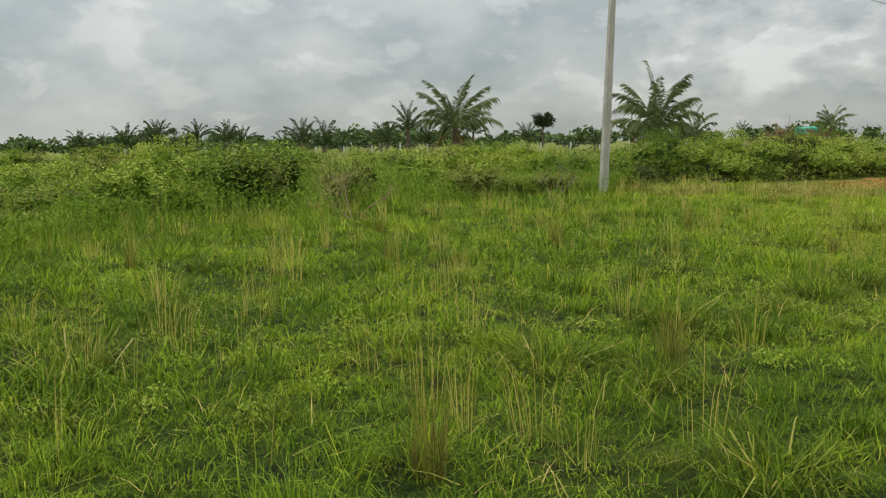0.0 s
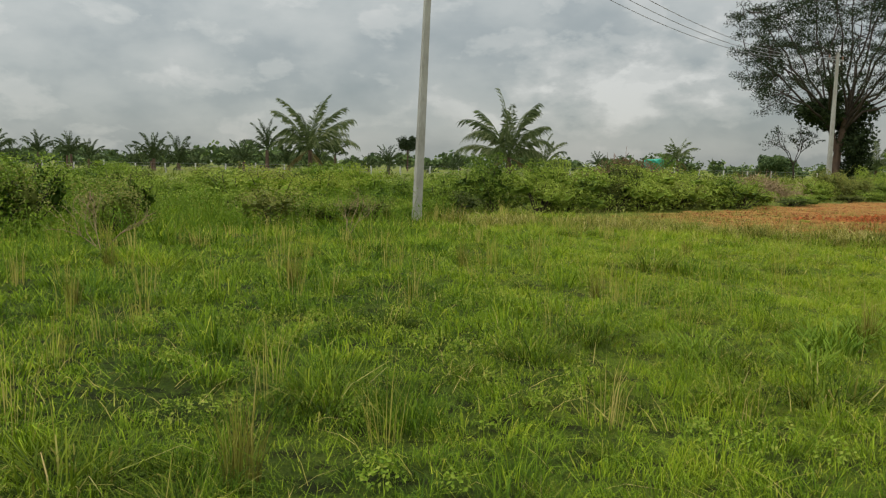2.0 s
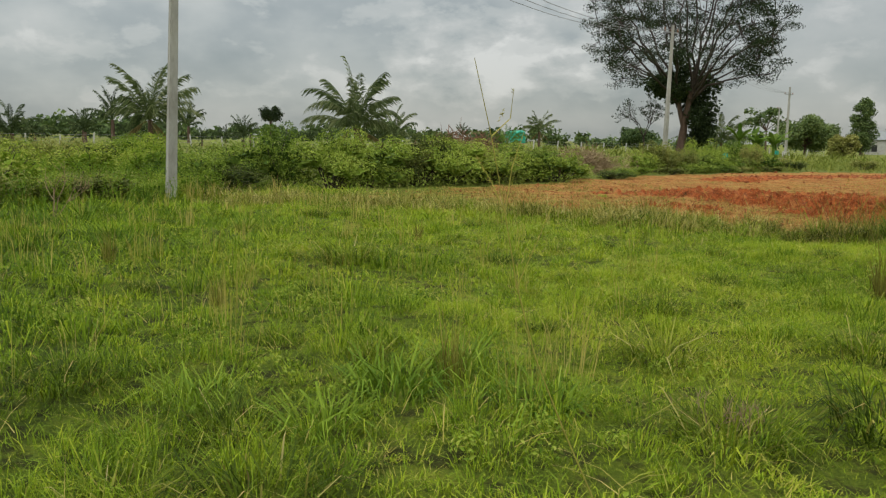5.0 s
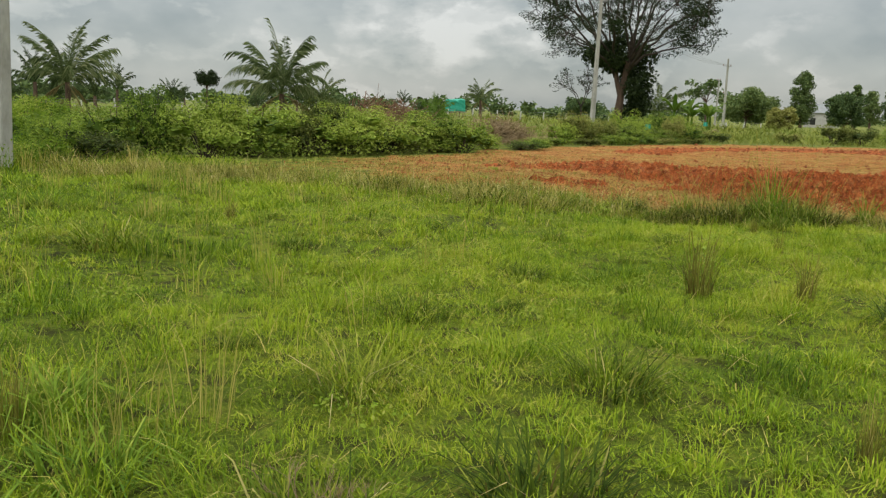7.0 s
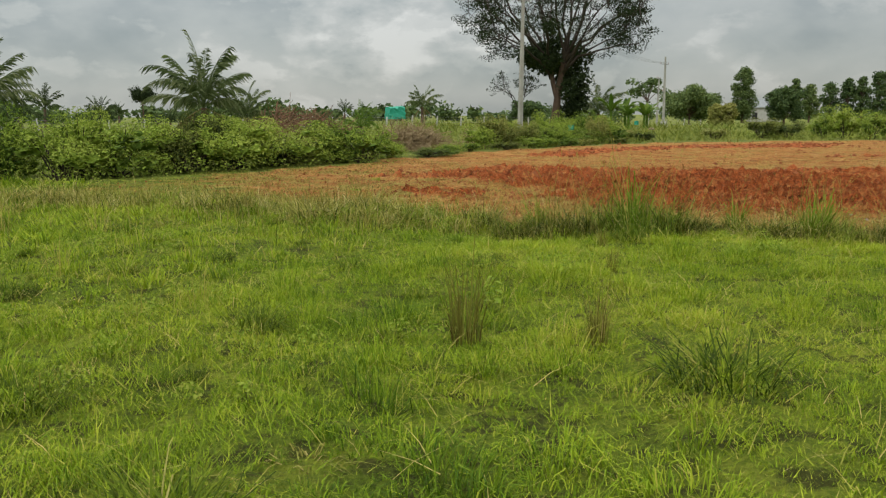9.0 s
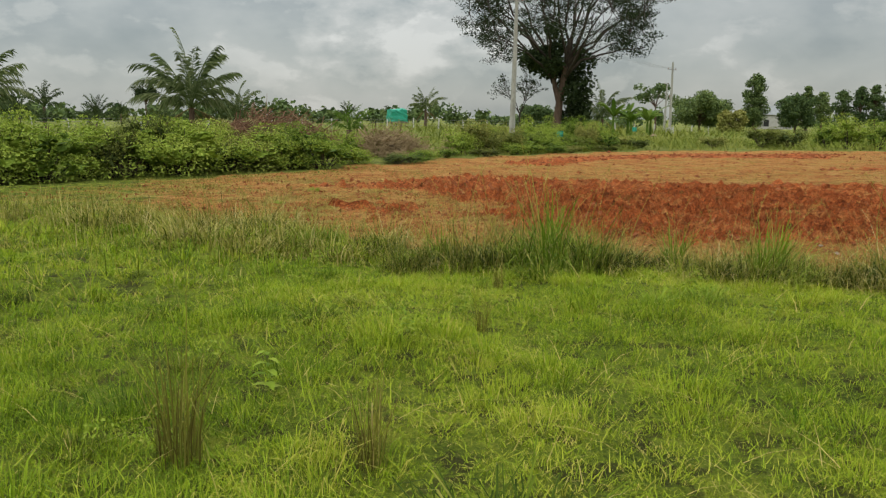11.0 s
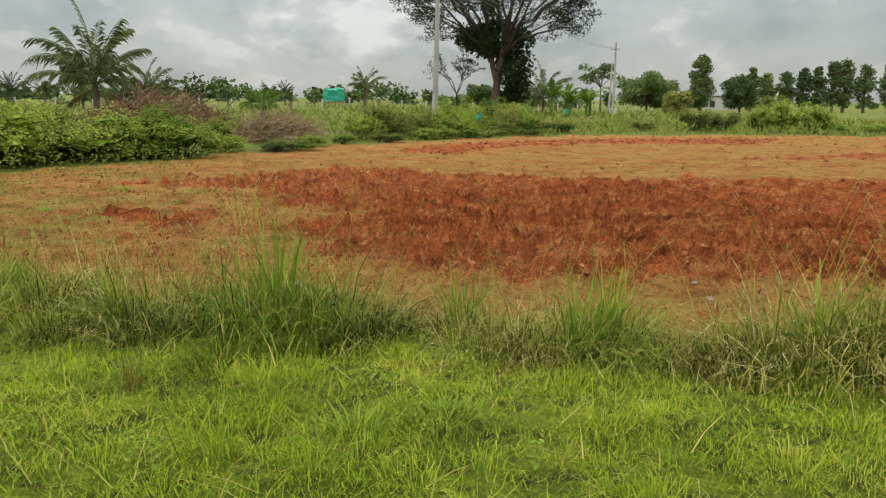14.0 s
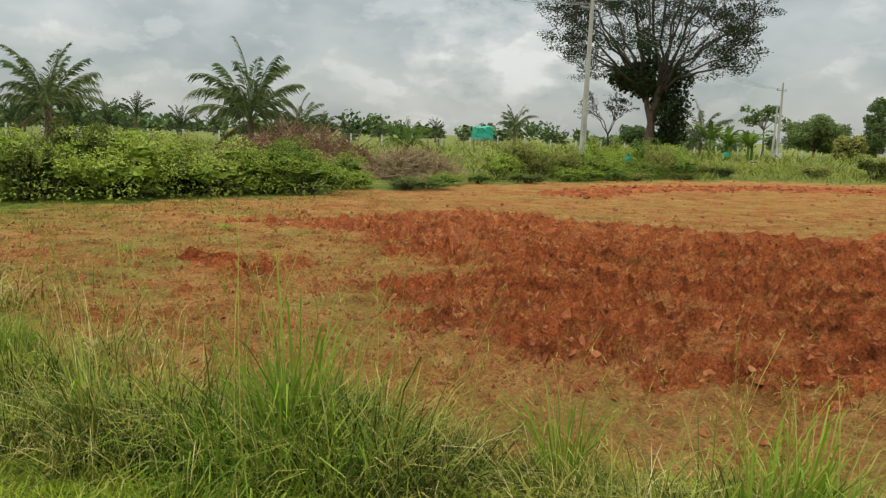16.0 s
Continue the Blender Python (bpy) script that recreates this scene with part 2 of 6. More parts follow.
# strips turned over by the plough
TILL = [np.array([(13.6, 24.3), (15.2, 25.6), (18.0, 26.6), (19.0, 25.0), (21.6, 23.4), (27.0, 22.2), (40.0, 20.0), (40.0, 12.0), (22.0, 14.6), (18.6, 15.5), (16.9, 16.1), (15.9, 17.3), (15.2, 19.3), (16.9, 20.1), (15.6, 21.5), (15.2, 23.2)]),
        np.array([(19.5, 31.5), (23.2, 35.4), (28.5, 37.4), (36.0, 37.0), (33.0, 33.6), (27.0, 34.6), (23.5, 33.0), (21.0, 30.6)]),
        np.array([(13.4, 20.8), (14.4, 20.9), (14.5, 20.2), (13.9, 19.4)]),
        np.array([(28.0, 27.5), (34.0, 29.0), (46.0, 27.5), (46.0, 25.0), (34.0, 26.5)])]


def inside(poly, x, y):
    """Signed distance to a polygon's edge, above zero inside."""
    x, y = np.asarray(x, float), np.asarray(y, float)
    best, odd = np.full(x.shape, 1e9), np.zeros(x.shape, bool)
    for (ax, ay), (bx, by) in zip(poly, np.roll(poly, -1, 0)):
        ex, ey = bx - ax, by - ay
        s = np.clip(((x - ax) * ex + (y - ay) * ey) / (ex * ex + ey * ey), 0, 1)
        best = np.minimum(best, np.hypot(x - ax - s * ex, y - ay - s * ey))
        if ay != by:
            odd ^= ((ay > y) != (by > y)) & (x < (bx - ax) * (y - ay) / (by - ay) + ax)
    return np.where(odd, best, -best)


def waves(x, y, size, seed):
    """Smooth random values round zero, about 1 high, size metres across."""
    r = np.random.default_rng(seed)
    out = 0.0
    for k in range(7):
        a, f, p = r.uniform(0, 2 * np.pi), r.uniform(0.7, 1.7) * 2 * np.pi / size, r.uniform(0, 6.28)
        out = out + np.sin((x * np.cos(a) + y * np.sin(a)) * f + p)
    return out / 2.6


def cells(x, y, size, seed):
    """Scattered middles about size metres apart: the way from the nearest one to each place, and that one's own random number."""
    gx, gy = np.floor(x / size), np.floor(y / size)
    best = np.full(np.shape(x), 1e9)
    dx, dy, own = np.zeros_like(best), np.zeros_like(best), np.zeros_like(best)
    for i in (-1, 0, 1):
        for j in (-1, 0, 1):
            h = np.sin((gx + i) * 127.1 + (gy + j) * 311.7 + seed * 17.3) * 43758.5453
            u = h - np.floor(h)
            w = u * 917.3 - np.floor(u * 917.3)
            ex, ey = x - (gx + i + 0.1 + 0.8 * u) * size, y - (gy + j + 0.1 + 0.8 * w) * size
            d = ex * ex + ey * ey
            near = d < best
            best = np.where(near, d, best)
            dx, dy, own = np.where(near, ex, dx), np.where(near, ey, dy), np.where(near, (u * 7.7 + w) % 1.0, own)
    return dx / size, dy / size, own


def smooth(a):
    a = np.clip(a, 0, 1)
    return a * a * (3 - 2 * a)


def field_mask(x, y):
    return smooth((inside(FIELD, x, y) + 0.35 * waves(x, y, 2.2, 3)) / 0.9 + 0.5)


def till_mask(x, y):
    d = np.max([inside(p, x, y) for p in TILL], 0)
    return smooth((d + 0.22 * waves(x, y, 1.3, 5) + 0.15 * waves(x, y, 0.5, 6)) / 0.5 + 0.5)


def height(x, y):
    x, y = np.asarray(x, float), np.asarray(y, float)
    near = np.exp(-np.hypot(x - 10, y - 15) / 60)
    h = near * (0.035 * waves(x, y, 4.5, 1) + 0.018 * waves(x, y, 1.4, 2))
    h = h * (1 - 0.6 * field_mask(x, y)) - 2.2 * smooth((x - 30) / 120)
    return h


def ground_z(x, y):
    return float(height(np.array([x]), np.array([y]))[0])


def mesh_np(name, verts, faces, tint=None, smooth_faces=False):
    """A mesh from arrays: faces all with the same number of corners."""
    verts, faces = np.asarray(verts, np.float32), np.asarray(faces, np.int32)
    me = bpy.data.meshes.new(name)
    n, k = faces.shape
    me.vertices.add(len(verts))
    me.vertices.foreach_set("co", verts.ravel())
    me.loops.add(n * k)
    me.loops.foreach_set("vertex_index", faces.ravel())
    me.polygons.add(n)
    me.polygons.foreach_set("loop_start", np.arange(n, dtype=np.int32) * k)
    me.polygons.foreach_set("use_smooth", np.full(n, smooth_faces))
    if tint is not None:
        a = me.attributes.new("tint", "FLOAT", "POINT")
        a.data.foreach_set("value", np.asarray(tint, np.float32))
    me.update(calc_edges=True)
    return me


def piece(name, me, material, parent=None, label=""):
    ob = new(name, me)
    if material and not me.materials:
        me.materials.append(material)
    if parent:
        ob.parent = parent
    if label:
        ob["label"] = label
    return ob


def part(name, bm, material, parent, label=""):
    me = bpy.data.meshes.new(name)
    bm.to_mesh(me)
    bm.free()
    return piece(name, me, material, parent, label)


# ---- ground: one sheet out to the horizon ----
def ground_material():
    m = bpy.data.materials.new("field_and_pasture")
    m.use_nodes = True
    tree, add, link = nodes_of(m)
    soil, till = attr(tree, "soil"), attr(tree, "till")
    n1, n2, n3 = noise_tex(tree, 0.35, 5), noise_tex(tree, 1.8, 7, 0.68), noise_tex(tree, 34.0, 8, 0.8)
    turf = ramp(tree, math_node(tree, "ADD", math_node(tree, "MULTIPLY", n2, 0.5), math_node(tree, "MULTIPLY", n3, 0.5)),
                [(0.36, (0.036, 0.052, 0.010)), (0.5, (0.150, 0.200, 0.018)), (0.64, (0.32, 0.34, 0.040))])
    pasture = ramp(tree, math_node(tree, "ADD", math_node(tree, "MULTIPLY", n1, 0.6), math_node(tree, "MULTIPLY", n2, 0.4)),
                   [(0.34, (0.065, 0.095, 0.018)), (0.5, (0.135, 0.155, 0.032)), (0.66, (0.23, 0.21, 0.065))])
    # shaded gaps between tufts, painted as dark pockets in the turf colour
    hollow_shade = ramp(tree, noise_tex(tree, 5.5, 6, 0.6), [(0.40, (1, 1, 1)), (0.50, (0, 0, 0))])
    turf = mix(tree, math_node(tree, "MULTIPLY", hollow_shade, 0.75), turf, (0.050, 0.042, 0.016))
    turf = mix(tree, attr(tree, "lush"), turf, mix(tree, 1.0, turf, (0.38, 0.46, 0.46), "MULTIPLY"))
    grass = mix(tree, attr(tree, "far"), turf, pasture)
    wide, tight = math_node(tree, "MULTIPLY", n2, 0.5), math_node(tree, "MULTIPLY", n3, 0.5)
    grain = math_node(tree, "ADD", wide, tight)
    dry = ramp(tree, grain, [(0.36, (0.15, 0.045, 0.012)), (0.43, (0.26, 0.090, 0.022)), (0.50, (0.36, 0.160, 0.048)), (0.55, (0.37, 0.195, 0.060)), (0.61, (0.45, 0.255, 0.092)), (0.72, (0.55, 0.38, 0.18))])
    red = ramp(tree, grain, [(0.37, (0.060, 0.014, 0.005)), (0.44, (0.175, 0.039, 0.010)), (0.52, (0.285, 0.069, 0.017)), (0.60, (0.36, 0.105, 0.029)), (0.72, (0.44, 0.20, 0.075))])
    straw = ramp(tree, noise_tex(tree, 1.4, 7, 0.75), [(0.50, (0, 0, 0)), (0.62, (1, 1, 1))])
    red = mix(tree, math_node(tree, "MULTIPLY", straw, 0.5), red, dry)
    # fine grain; its dark end paints the shade of crevices between crumbs
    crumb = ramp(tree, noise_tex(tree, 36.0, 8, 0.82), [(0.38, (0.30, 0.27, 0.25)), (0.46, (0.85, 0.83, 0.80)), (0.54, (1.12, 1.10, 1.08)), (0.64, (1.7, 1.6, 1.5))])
    # shade in the small pits of the soil, put into the colour
    pit_shade = ramp(tree, noise_tex(tree, 7.5, 7, 0.75), [(0.37, (0.35, 0.31, 0.29)), (0.45, (0.92, 0.91, 0.90)), (0.60, (1.15, 1.13, 1.1))])
    red = mix(tree, 0.55, mix(tree, 1.0, red, crumb, "MULTIPLY"), pit_shade, "MULTIPLY")
    dry = mix(tree, 0.6, mix(tree, 0.8, dry, crumb, "MULTIPLY"), pit_shade, "MULTIPLY")
    fleck = ramp(tree, noise_tex(tree, 0.6, 8, 0.75), [(0.50, (0, 0, 0)), (0.60, (1, 1, 1))])
    dry = mix(tree, math_node(tree, "MULTIPLY", fleck, 0.5), dry, red)
    sward = ramp(tree, noise_tex(tree, 0.75, 7, 0.72), [(0.47, (0, 0, 0)), (0.58, (1, 1, 1))])
    olive = ramp(tree, grain, [(0.38, (0.10, 0.075, 0.017)), (0.5, (0.235, 0.195, 0.042)), (0.62, (0.35, 0.295, 0.080))])
    dry = mix(tree, math_node(tree, "MULTIPLY", sward, attr(tree, "sward")), dry, olive)
    dry = mix(tree, 1.0, dry, (1.04, 1.08, 1.10), "MULTIPLY")
    red = mix(tree, 1.0, red, (1.30, 1.42, 1.62), "MULTIPLY")
    edge = math_node(tree, "MULTIPLY", math_node(tree, "SUBTRACT", n2, 0.5), 1.9)
    t2 = math_node(tree, "ADD", till, edge, True)
    t2 = math_node(tree, "MULTIPLY", math_node(tree, "SUBTRACT", t2, 0.3), 2.2, True)
    s2 = math_node(tree, "ADD", soil, edge, True)
    s2 = math_node(tree, "MULTIPLY", math_node(tree, "SUBTRACT", s2, 0.3), 2.2, True)
    s2 = math_node(tree, "MULTIPLY", s2, math_node(tree, "MULTIPLY", soil, 3.0, True), True)
    t2 = math_node(tree, "MULTIPLY", t2, math_node(tree, "MULTIPLY", till, 4.0, True), True)
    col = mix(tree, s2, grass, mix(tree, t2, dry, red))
    bsdf = add("ShaderNodeBsdfPrincipled", Roughness=0.95)
    bsdf.inputs["Specular IOR Level"].default_value = 0.1
    link(col, bsdf.inputs["Base Color"])
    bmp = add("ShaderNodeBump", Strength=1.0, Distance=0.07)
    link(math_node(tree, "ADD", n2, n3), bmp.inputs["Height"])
    link(bmp.outputs[0], bsdf.inputs["Normal"])
    out = add("ShaderNodeOutputMaterial")
    link(bsdf.outputs[0], out.inputs[0])
    return m


def build_ground():
    reach = np.geomspace(0.6, 1900, 34)
    xs = np.r_[-16 - reach[::-1], np.arange(-16, 11, 0.3), np.arange(11, 14, 0.15), np.arange(14, 22, 0.05), np.arange(22, 28, 0.12), np.arange(28, 46, 0.4), 46 + reach]
    ys = np.r_[-4 - reach[::-1], np.arange(-4, 14, 0.3), np.arange(14, 22, 0.05), np.arange(22, 28, 0.12), np.arange(28, 46, 0.4), 46 + reach]
    gx, gy = np.meshgrid(xs, ys)
    x, y = gx.ravel(), gy.ravel()
    soil, till = field_mask(x, y), till_mask(x, y)
    soil = soil * (1 - 0.62 * smooth((13.0 - x) / 4))
    z = height(x, y)
    rough = rng.normal(0, 1, x.shape)
    close = np.clip(1 - np.hypot(x - 18, y - 20) / 30, 0, 1)
    z = z + close * (till * (0.042 * rough + 0.026 * waves(x, y, 0.5, 8) + 0.030 * np.abs(waves(x, y, 0.24, 9))) + soil * 0.014 * rough)
    i = np.arange(len(xs) * len(ys)).reshape(len(ys), len(xs))
    faces = np.stack([i[:-1, :-1].ravel(), i[:-1, 1:].ravel(), i[1:, 1:].ravel(), i[1:, :-1].ravel()], 1)
    me = mesh_np("ground", np.stack([x, y, z], 1), faces, smooth_faces=True)
    far = smooth((np.hypot(x - 10, y - 8) - 16) / 10)
    sward = 0.36 + 0.56 * smooth((17 - x - 0.15 * (y - 22)) / 7)
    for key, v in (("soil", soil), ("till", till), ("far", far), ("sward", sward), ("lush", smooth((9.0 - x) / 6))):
        me.attributes.new(key, "FLOAT", "POINT").data.foreach_set("value", v.astype(np.float32))
    return tagged(piece("ground", me, ground_material()), "green meadow and pasture round a part-ploughed red field", "ground", kind="structure")


build_ground()


# ---- blades ----
def blades(x, y, z, tall, wide, lean, bend, seed, two=True, around=None, arch=None):
    """Grass blades rooted at x, y, z: arrays of height, width, lean and bend (metres sideways); arch: how far the tip hangs over. Returns verts, faces, blade of each vert."""
    r = np.random.default_rng(seed)
    n = len(x)
    a = r.uniform(0, 2 * np.pi, n) if around is None else around
    hang = np.zeros(n) if arch is None else arch
    face = a + np.pi / 2 + r.normal(0, 0.5, n)
    dx, dy = np.cos(a), np.sin(a)
    wx, wy = np.cos(face) * wide / 2, np.sin(face) * wide / 2
    root = np.stack([x, y, z - 0.02], 1)
    side = np.stack([wx, wy, 0 * wx], 1)
    out = np.stack([dx, dy, 0 * dx], 1)
    up = np.array([0, 0, 1.0])
    tip = root + out * (lean + bend)[:, None] + up * (tall * (1 - 0.5 * hang))[:, None]
    if two:
        mid = root + out * (lean * 0.45 + bend * 0.2)[:, None] + up * (tall * (0.6 + 0.25 * hang))[:, None]
        v = np.stack([root - side, root + side, mid + side * 0.8, mid - side * 0.8, tip], 1).reshape(-1, 3)
        b = np.arange(n)[:, None] * 5
        f = np.stack([b + [0, 1, 2], b + [0, 2, 3], b + [3, 2, 4]], 1).reshape(-1, 3)
        return v, f, np.repeat(np.arange(n), 5)
    v = np.stack([root - side, root + side, tip], 1).reshape(-1, 3)
    f = np.arange(n)[:, None] * 3 + [0, 1, 2]
    return v, f.reshape(-1, 3), np.repeat(np.arange(n), 3)


def joined(bits):
    """Joins (verts, faces, tint) bits of the same face size."""
    vs, fs, ts, k = [], [], [], 0
    for v, f, t in bits:
        vs.append(v), fs.append(f + k), ts.append(t)
        k += len(v)
    return np.concatenate(vs), np.concatenate(fs), np.concatenate(ts)


def ball(r, shape, most=1.6):
    """Random offsets, thick in the middle and none farther out than most."""
    q = r.normal(0, 1, (*shape, 3))
    d = np.linalg.norm(q, axis=-1, keepdims=True)
    return q / d * most * np.minimum(d / 2.1, r.uniform(0.55, 1.0, d.shape))


def leaves(centres, size, seed, narrow=0.45, vary=0.2, face=None, loose=0.5):
    """Folded leaves of two triangles each, at the given centres; face: the way that each one's upper side turns, more or less."""
    r = np.random.default_rng(seed)
    n = len(centres)
    d = r.normal(0, 1, (n, 3))
    if face is None:
        d[:, 2] = d[:, 2] * 0.6 + 0.1
        s = np.cross(d, r.normal(0, 1, (n, 3)))
    else:
        up = face / (np.linalg.norm(face, axis=1)[:, None] + 1e-9) + r.normal(0, loose, (n, 3))
        d = np.cross(up, d)
        s = np.cross(up, d)
    d /= np.linalg.norm(d, axis=1)[:, None] + 1e-9
    s /= np.linalg.norm(s, axis=1)[:, None] + 1e-9
    size = size * r.uniform(0.6, 1.4, n)[:, None]
    a, b = centres - d * size / 2, centres + d * size / 2
    fold = np.cross(d, s) * size * 0.12
    v = np.stack([a, centres + s * size * narrow / 2 + fold, b, centres - s * size * narrow / 2 + fold], 1).reshape(-1, 3)
    k = np.arange(n)[:, None] * 4
    f = np.stack([k + [0, 1, 2], k + [0, 2, 3]], 1).reshape(-1, 3)
    return v, f, np.repeat(np.clip(r.normal(0.5, vary, n), 0, 1), 4)


def tube(points, radii, sides=5):
    """A tapering tube along points: verts and triangles."""
    points, radii = np.asarray(points, float), np.asarray(radii, float)
    d = np.gradient(points, axis=0)
    d /= np.linalg.norm(d, axis=1)[:, None] + 1e-9
    ref = np.where(np.abs(d[:, 2:3]) > 0.9, [[1.0, 0, 0]], [[0, 0, 1.0]])
    u = np.cross(d, ref)
    u /= np.linalg.norm(u, axis=1)[:, None] + 1e-9
    w = np.cross(d, u)
    a = np.linspace(0, 2 * np.pi, sides, endpoint=False)
    v = (points[:, None] + radii[:, None, None] * (np.cos(a)[None, :, None] * u[:, None] + np.sin(a)[None, :, None] * w[:, None])).reshape(-1, 3)
    f = []
    for i in range(len(points) - 1):
        for j in range(sides):
            p, q = i * sides + j, i * sides + (j + 1) % sides
            f += [(p, q, q + sides), (p, q + sides, p + sides)]
    return v, np.array(f), np.full(len(v), 0.5)


LINE_A, LINE_B = np.array([2.9, 1.8]), np.array([15.0, 11.8])   # the footway's line
ALONG = (LINE_B - LINE_A) / np.linalg.norm(LINE_B - LINE_A)
LEFT = np.array([-ALONG[1], ALONG[0]])


def strip(s0, s1, n0, n1, count, seed):
    """Random places in a strip beside the footway: s metres along it, n metres to its left."""
    r = np.random.default_rng(seed)
    s, n = r.uniform(s0, s1, count), r.uniform(n0, n1, count)
    p = LINE_A + s[:, None] * ALONG + n[:, None] * LEFT
    return p[:, 0], p[:, 1]


def build_meadow():
    """Short turf: knolls of small tufts whose blades arch outwards, with dark gaps between, over a thin even layer."""
    bits = []
    for k, (s0, s1, n0, n1, tufts, each, tall, wide, two) in enumerate([
            (-1, 6, -1.0, 1.5, 12, 22, 0.085, 0.006, True), (6, 12.3, -0.8, 1.5, 75, 24, 0.095, 0.0055, True), (-1, 12.3, 1.5, 4.5, 84, 25, 0.10, 0.0044, True), (12.3, 20, -0.8, 4.5, 145, 24, 0.085, 0.0038, True),
            (-3, 24, 4.5, 8.0, 62, 17, 0.11, 0.0075, True), (-7, 24, 8.0, 13.0, 42, 17, 0.12, 0.012, False), (-14, 18, 13.0, 22.0, 17, 17, 0.15, 0.022, False)]):
        r = np.random.default_rng(60 + k)
        count = int((s1 - s0) * (n1 - n0) * tufts)
        cx, cy = strip(s0, s1, n0, n1, count, 40 + k)
        kx, ky, knoll = cells(cx, cy, 0.36 if k < 5 else 0.6, 3)
        kd = np.hypot(kx, ky)
        stand = 0.5 + 0.5 * waves(cx, cy, 1.7, 11) + 0.4 * waves(cx, cy, 0.5, 12)
        keep = (r.uniform(0, 1, count) > field_mask(cx, cy) * 1.2 - 0.02) & (r.uniform(-2.2, 0.3, count) < stand) & (r.uniform(0.42, 1.1, count) > kd)
        cx, cy, stand, kx, ky, kd, knoll = cx[keep], cy[keep], np.clip(stand[keep], 0, 1.5), kx[keep], ky[keep], kd[keep], knoll[keep]
        m = len(cx)
        vigour = r.lognormal(0, 0.25, m) * (0.62 + 0.5 * stand) * (1 + 0.3 * smooth((8.5 - cx) / 6)) * (1.5 - 1.35 * kd) * (0.62 + 0.8 * knoll ** 2)
        hue = 0.43 + 0.06 * smooth((cx - 12) / 2) + r.normal(0, 0.07, m) + 0.10 * waves(cx, cy, 3.2, 21) + 0.06 * waves(cx, cy, 0.9, 22) + (r.uniform(0, 1, m) < 0.05) * 0.22 - 0.20 * smooth((9.0 - cx) / 6)
        hue = hue + 0.17 * (((knoll * 13.7) % 1.0) - 0.5) - 0.06 * (knoll > 0.8)
        own = np.repeat(np.arange(m), each)
        n = len(own)
        a, d = r.uniform(0, 6.283, n), np.sqrt(r.uniform(0, 1, n))
        rad = 0.062 * (0.7 + 0.6 * np.minimum(vigour[own], 1.6)) * (1 + 0.5 * (k > 4))
        x, y = cx[own] + rad * d * np.cos(a), cy[own] + rad * d * np.sin(a)
        t = tall * vigour[own] * r.uniform(0.45, 1.25, n) * (1.1 - 0.35 * d)
        out = t * (0.15 + 0.75 * d * r.uniform(0.4, 1.3, n))
        # blades fall away from the tuft's middle and from the knoll's
        go = np.arctan2(0.6 * d * np.sin(a) + 1.5 * ky[own], 0.6 * d * np.cos(a) + 1.5 * kx[own]) + r.normal(0, 0.7, n)
        v, f, who = blades(x, y, height(x, y), t, wide * r.uniform(0.6, 1.4, n), out, t * r.uniform(0, 1.1, n), 80 + k, two, go, r.uniform(0, 1.25, n) * two)
        tint = np.clip(hue[own] + r.normal(0, 0.12, n) + (r.uniform(0, 1, n) < 0.055) * 0.4, 0, 1)
        bits.append((v, f, tint[who]))
    # an even thin layer between the tufts
    for k, (s0, s1, n0, n1, per, tall, wide) in enumerate([(-1, 6, -1.0, 1.5, 400, 0.06, 0.008), (6, 20, -0.8, 1.5, 2300, 0.04, 0.007), (9, 20, 1.5, 4.2, 1500, 0.045, 0.007), (-1, 20, 1.5, 4.5, 1200, 0.05, 0.0065), (-3, 24, 4.5, 8.0, 500, 0.055, 0.010), (-7, 24, 8.0, 13.0, 320, 0.07, 0.017), (-14, 18, 13.0, 22.0, 130, 0.09, 0.03)]):
        r = np.random.default_rng(90 + k)
        count = int((s1 - s0) * (n1 - n0) * per)
        x, y = strip(s0, s1, n0, n1, count, 50 + k)
        keep = r.uniform(0, 1, count) > field_mask(x, y) * 1.15 - 0.02
        x, y = x[keep], y[keep]
        n = len(x)
        old = r.uniform(0, 1, n) < 0.14 + 0.10 * waves(x, y, 1.1, 24)
        t = tall * r.lognormal(0, 0.35, n) * np.where(old, 0.8, 1)
        v, f, who = blades(x, y, height(x, y), t, wide * r.uniform(0.6, 1.4, n), t * r.uniform(0.2, 1.2, n) * np.where(old, 1.8, 1), t * r.uniform(0, 0.8, n), 95 + k, False)
        bits.append((v, f, np.clip(r.normal(0.45, 0.12, n) + 0.42 * old + 0.07 * smooth((x - 12) / 2) + 0.08 * waves(x, y, 2.8, 23) - 0.19 * smooth((9.0 - x) / 6), 0, 1)[who]))
    # thin wisps on the dry part of the field
    r = np.random.default_rng(97)
    x, y = np.r_[r.uniform(6, 45, 60000), r.uniform(6, 17, 45000)], np.r_[r.uniform(12, 41, 60000), r.uniform(14, 30, 45000)]
    near = np.exp(-np.hypot(x - 14, y - 14) / 9)
    keep = (field_mask(x, y) > 0.5) & (r.uniform(0, 1, len(x)) < 0.35 + near + smooth((15.5 - x) / 4)) & (r.uniform(0, 1, len(x)) > till_mask(x, y) * 0.85) & (waves(x, y, 2.6, 31) + 0.5 * waves(x, y, 0.8, 32) > -0.5 * smooth((16 - x) / 5))
    x, y = x[keep], y[keep]
    n = len(x)
    t = 0.05 * r.lognormal(0, 0.4, n)
    v, f, who = blades(x, y, height(x, y), t, (0.007 + 0.00035 * np.hypot(x - 14, y - 12)) * r.uniform(0.6, 1.4, n), t * r.uniform(0, 1, n), t * r.uniform(0, 1, n), 98, False)
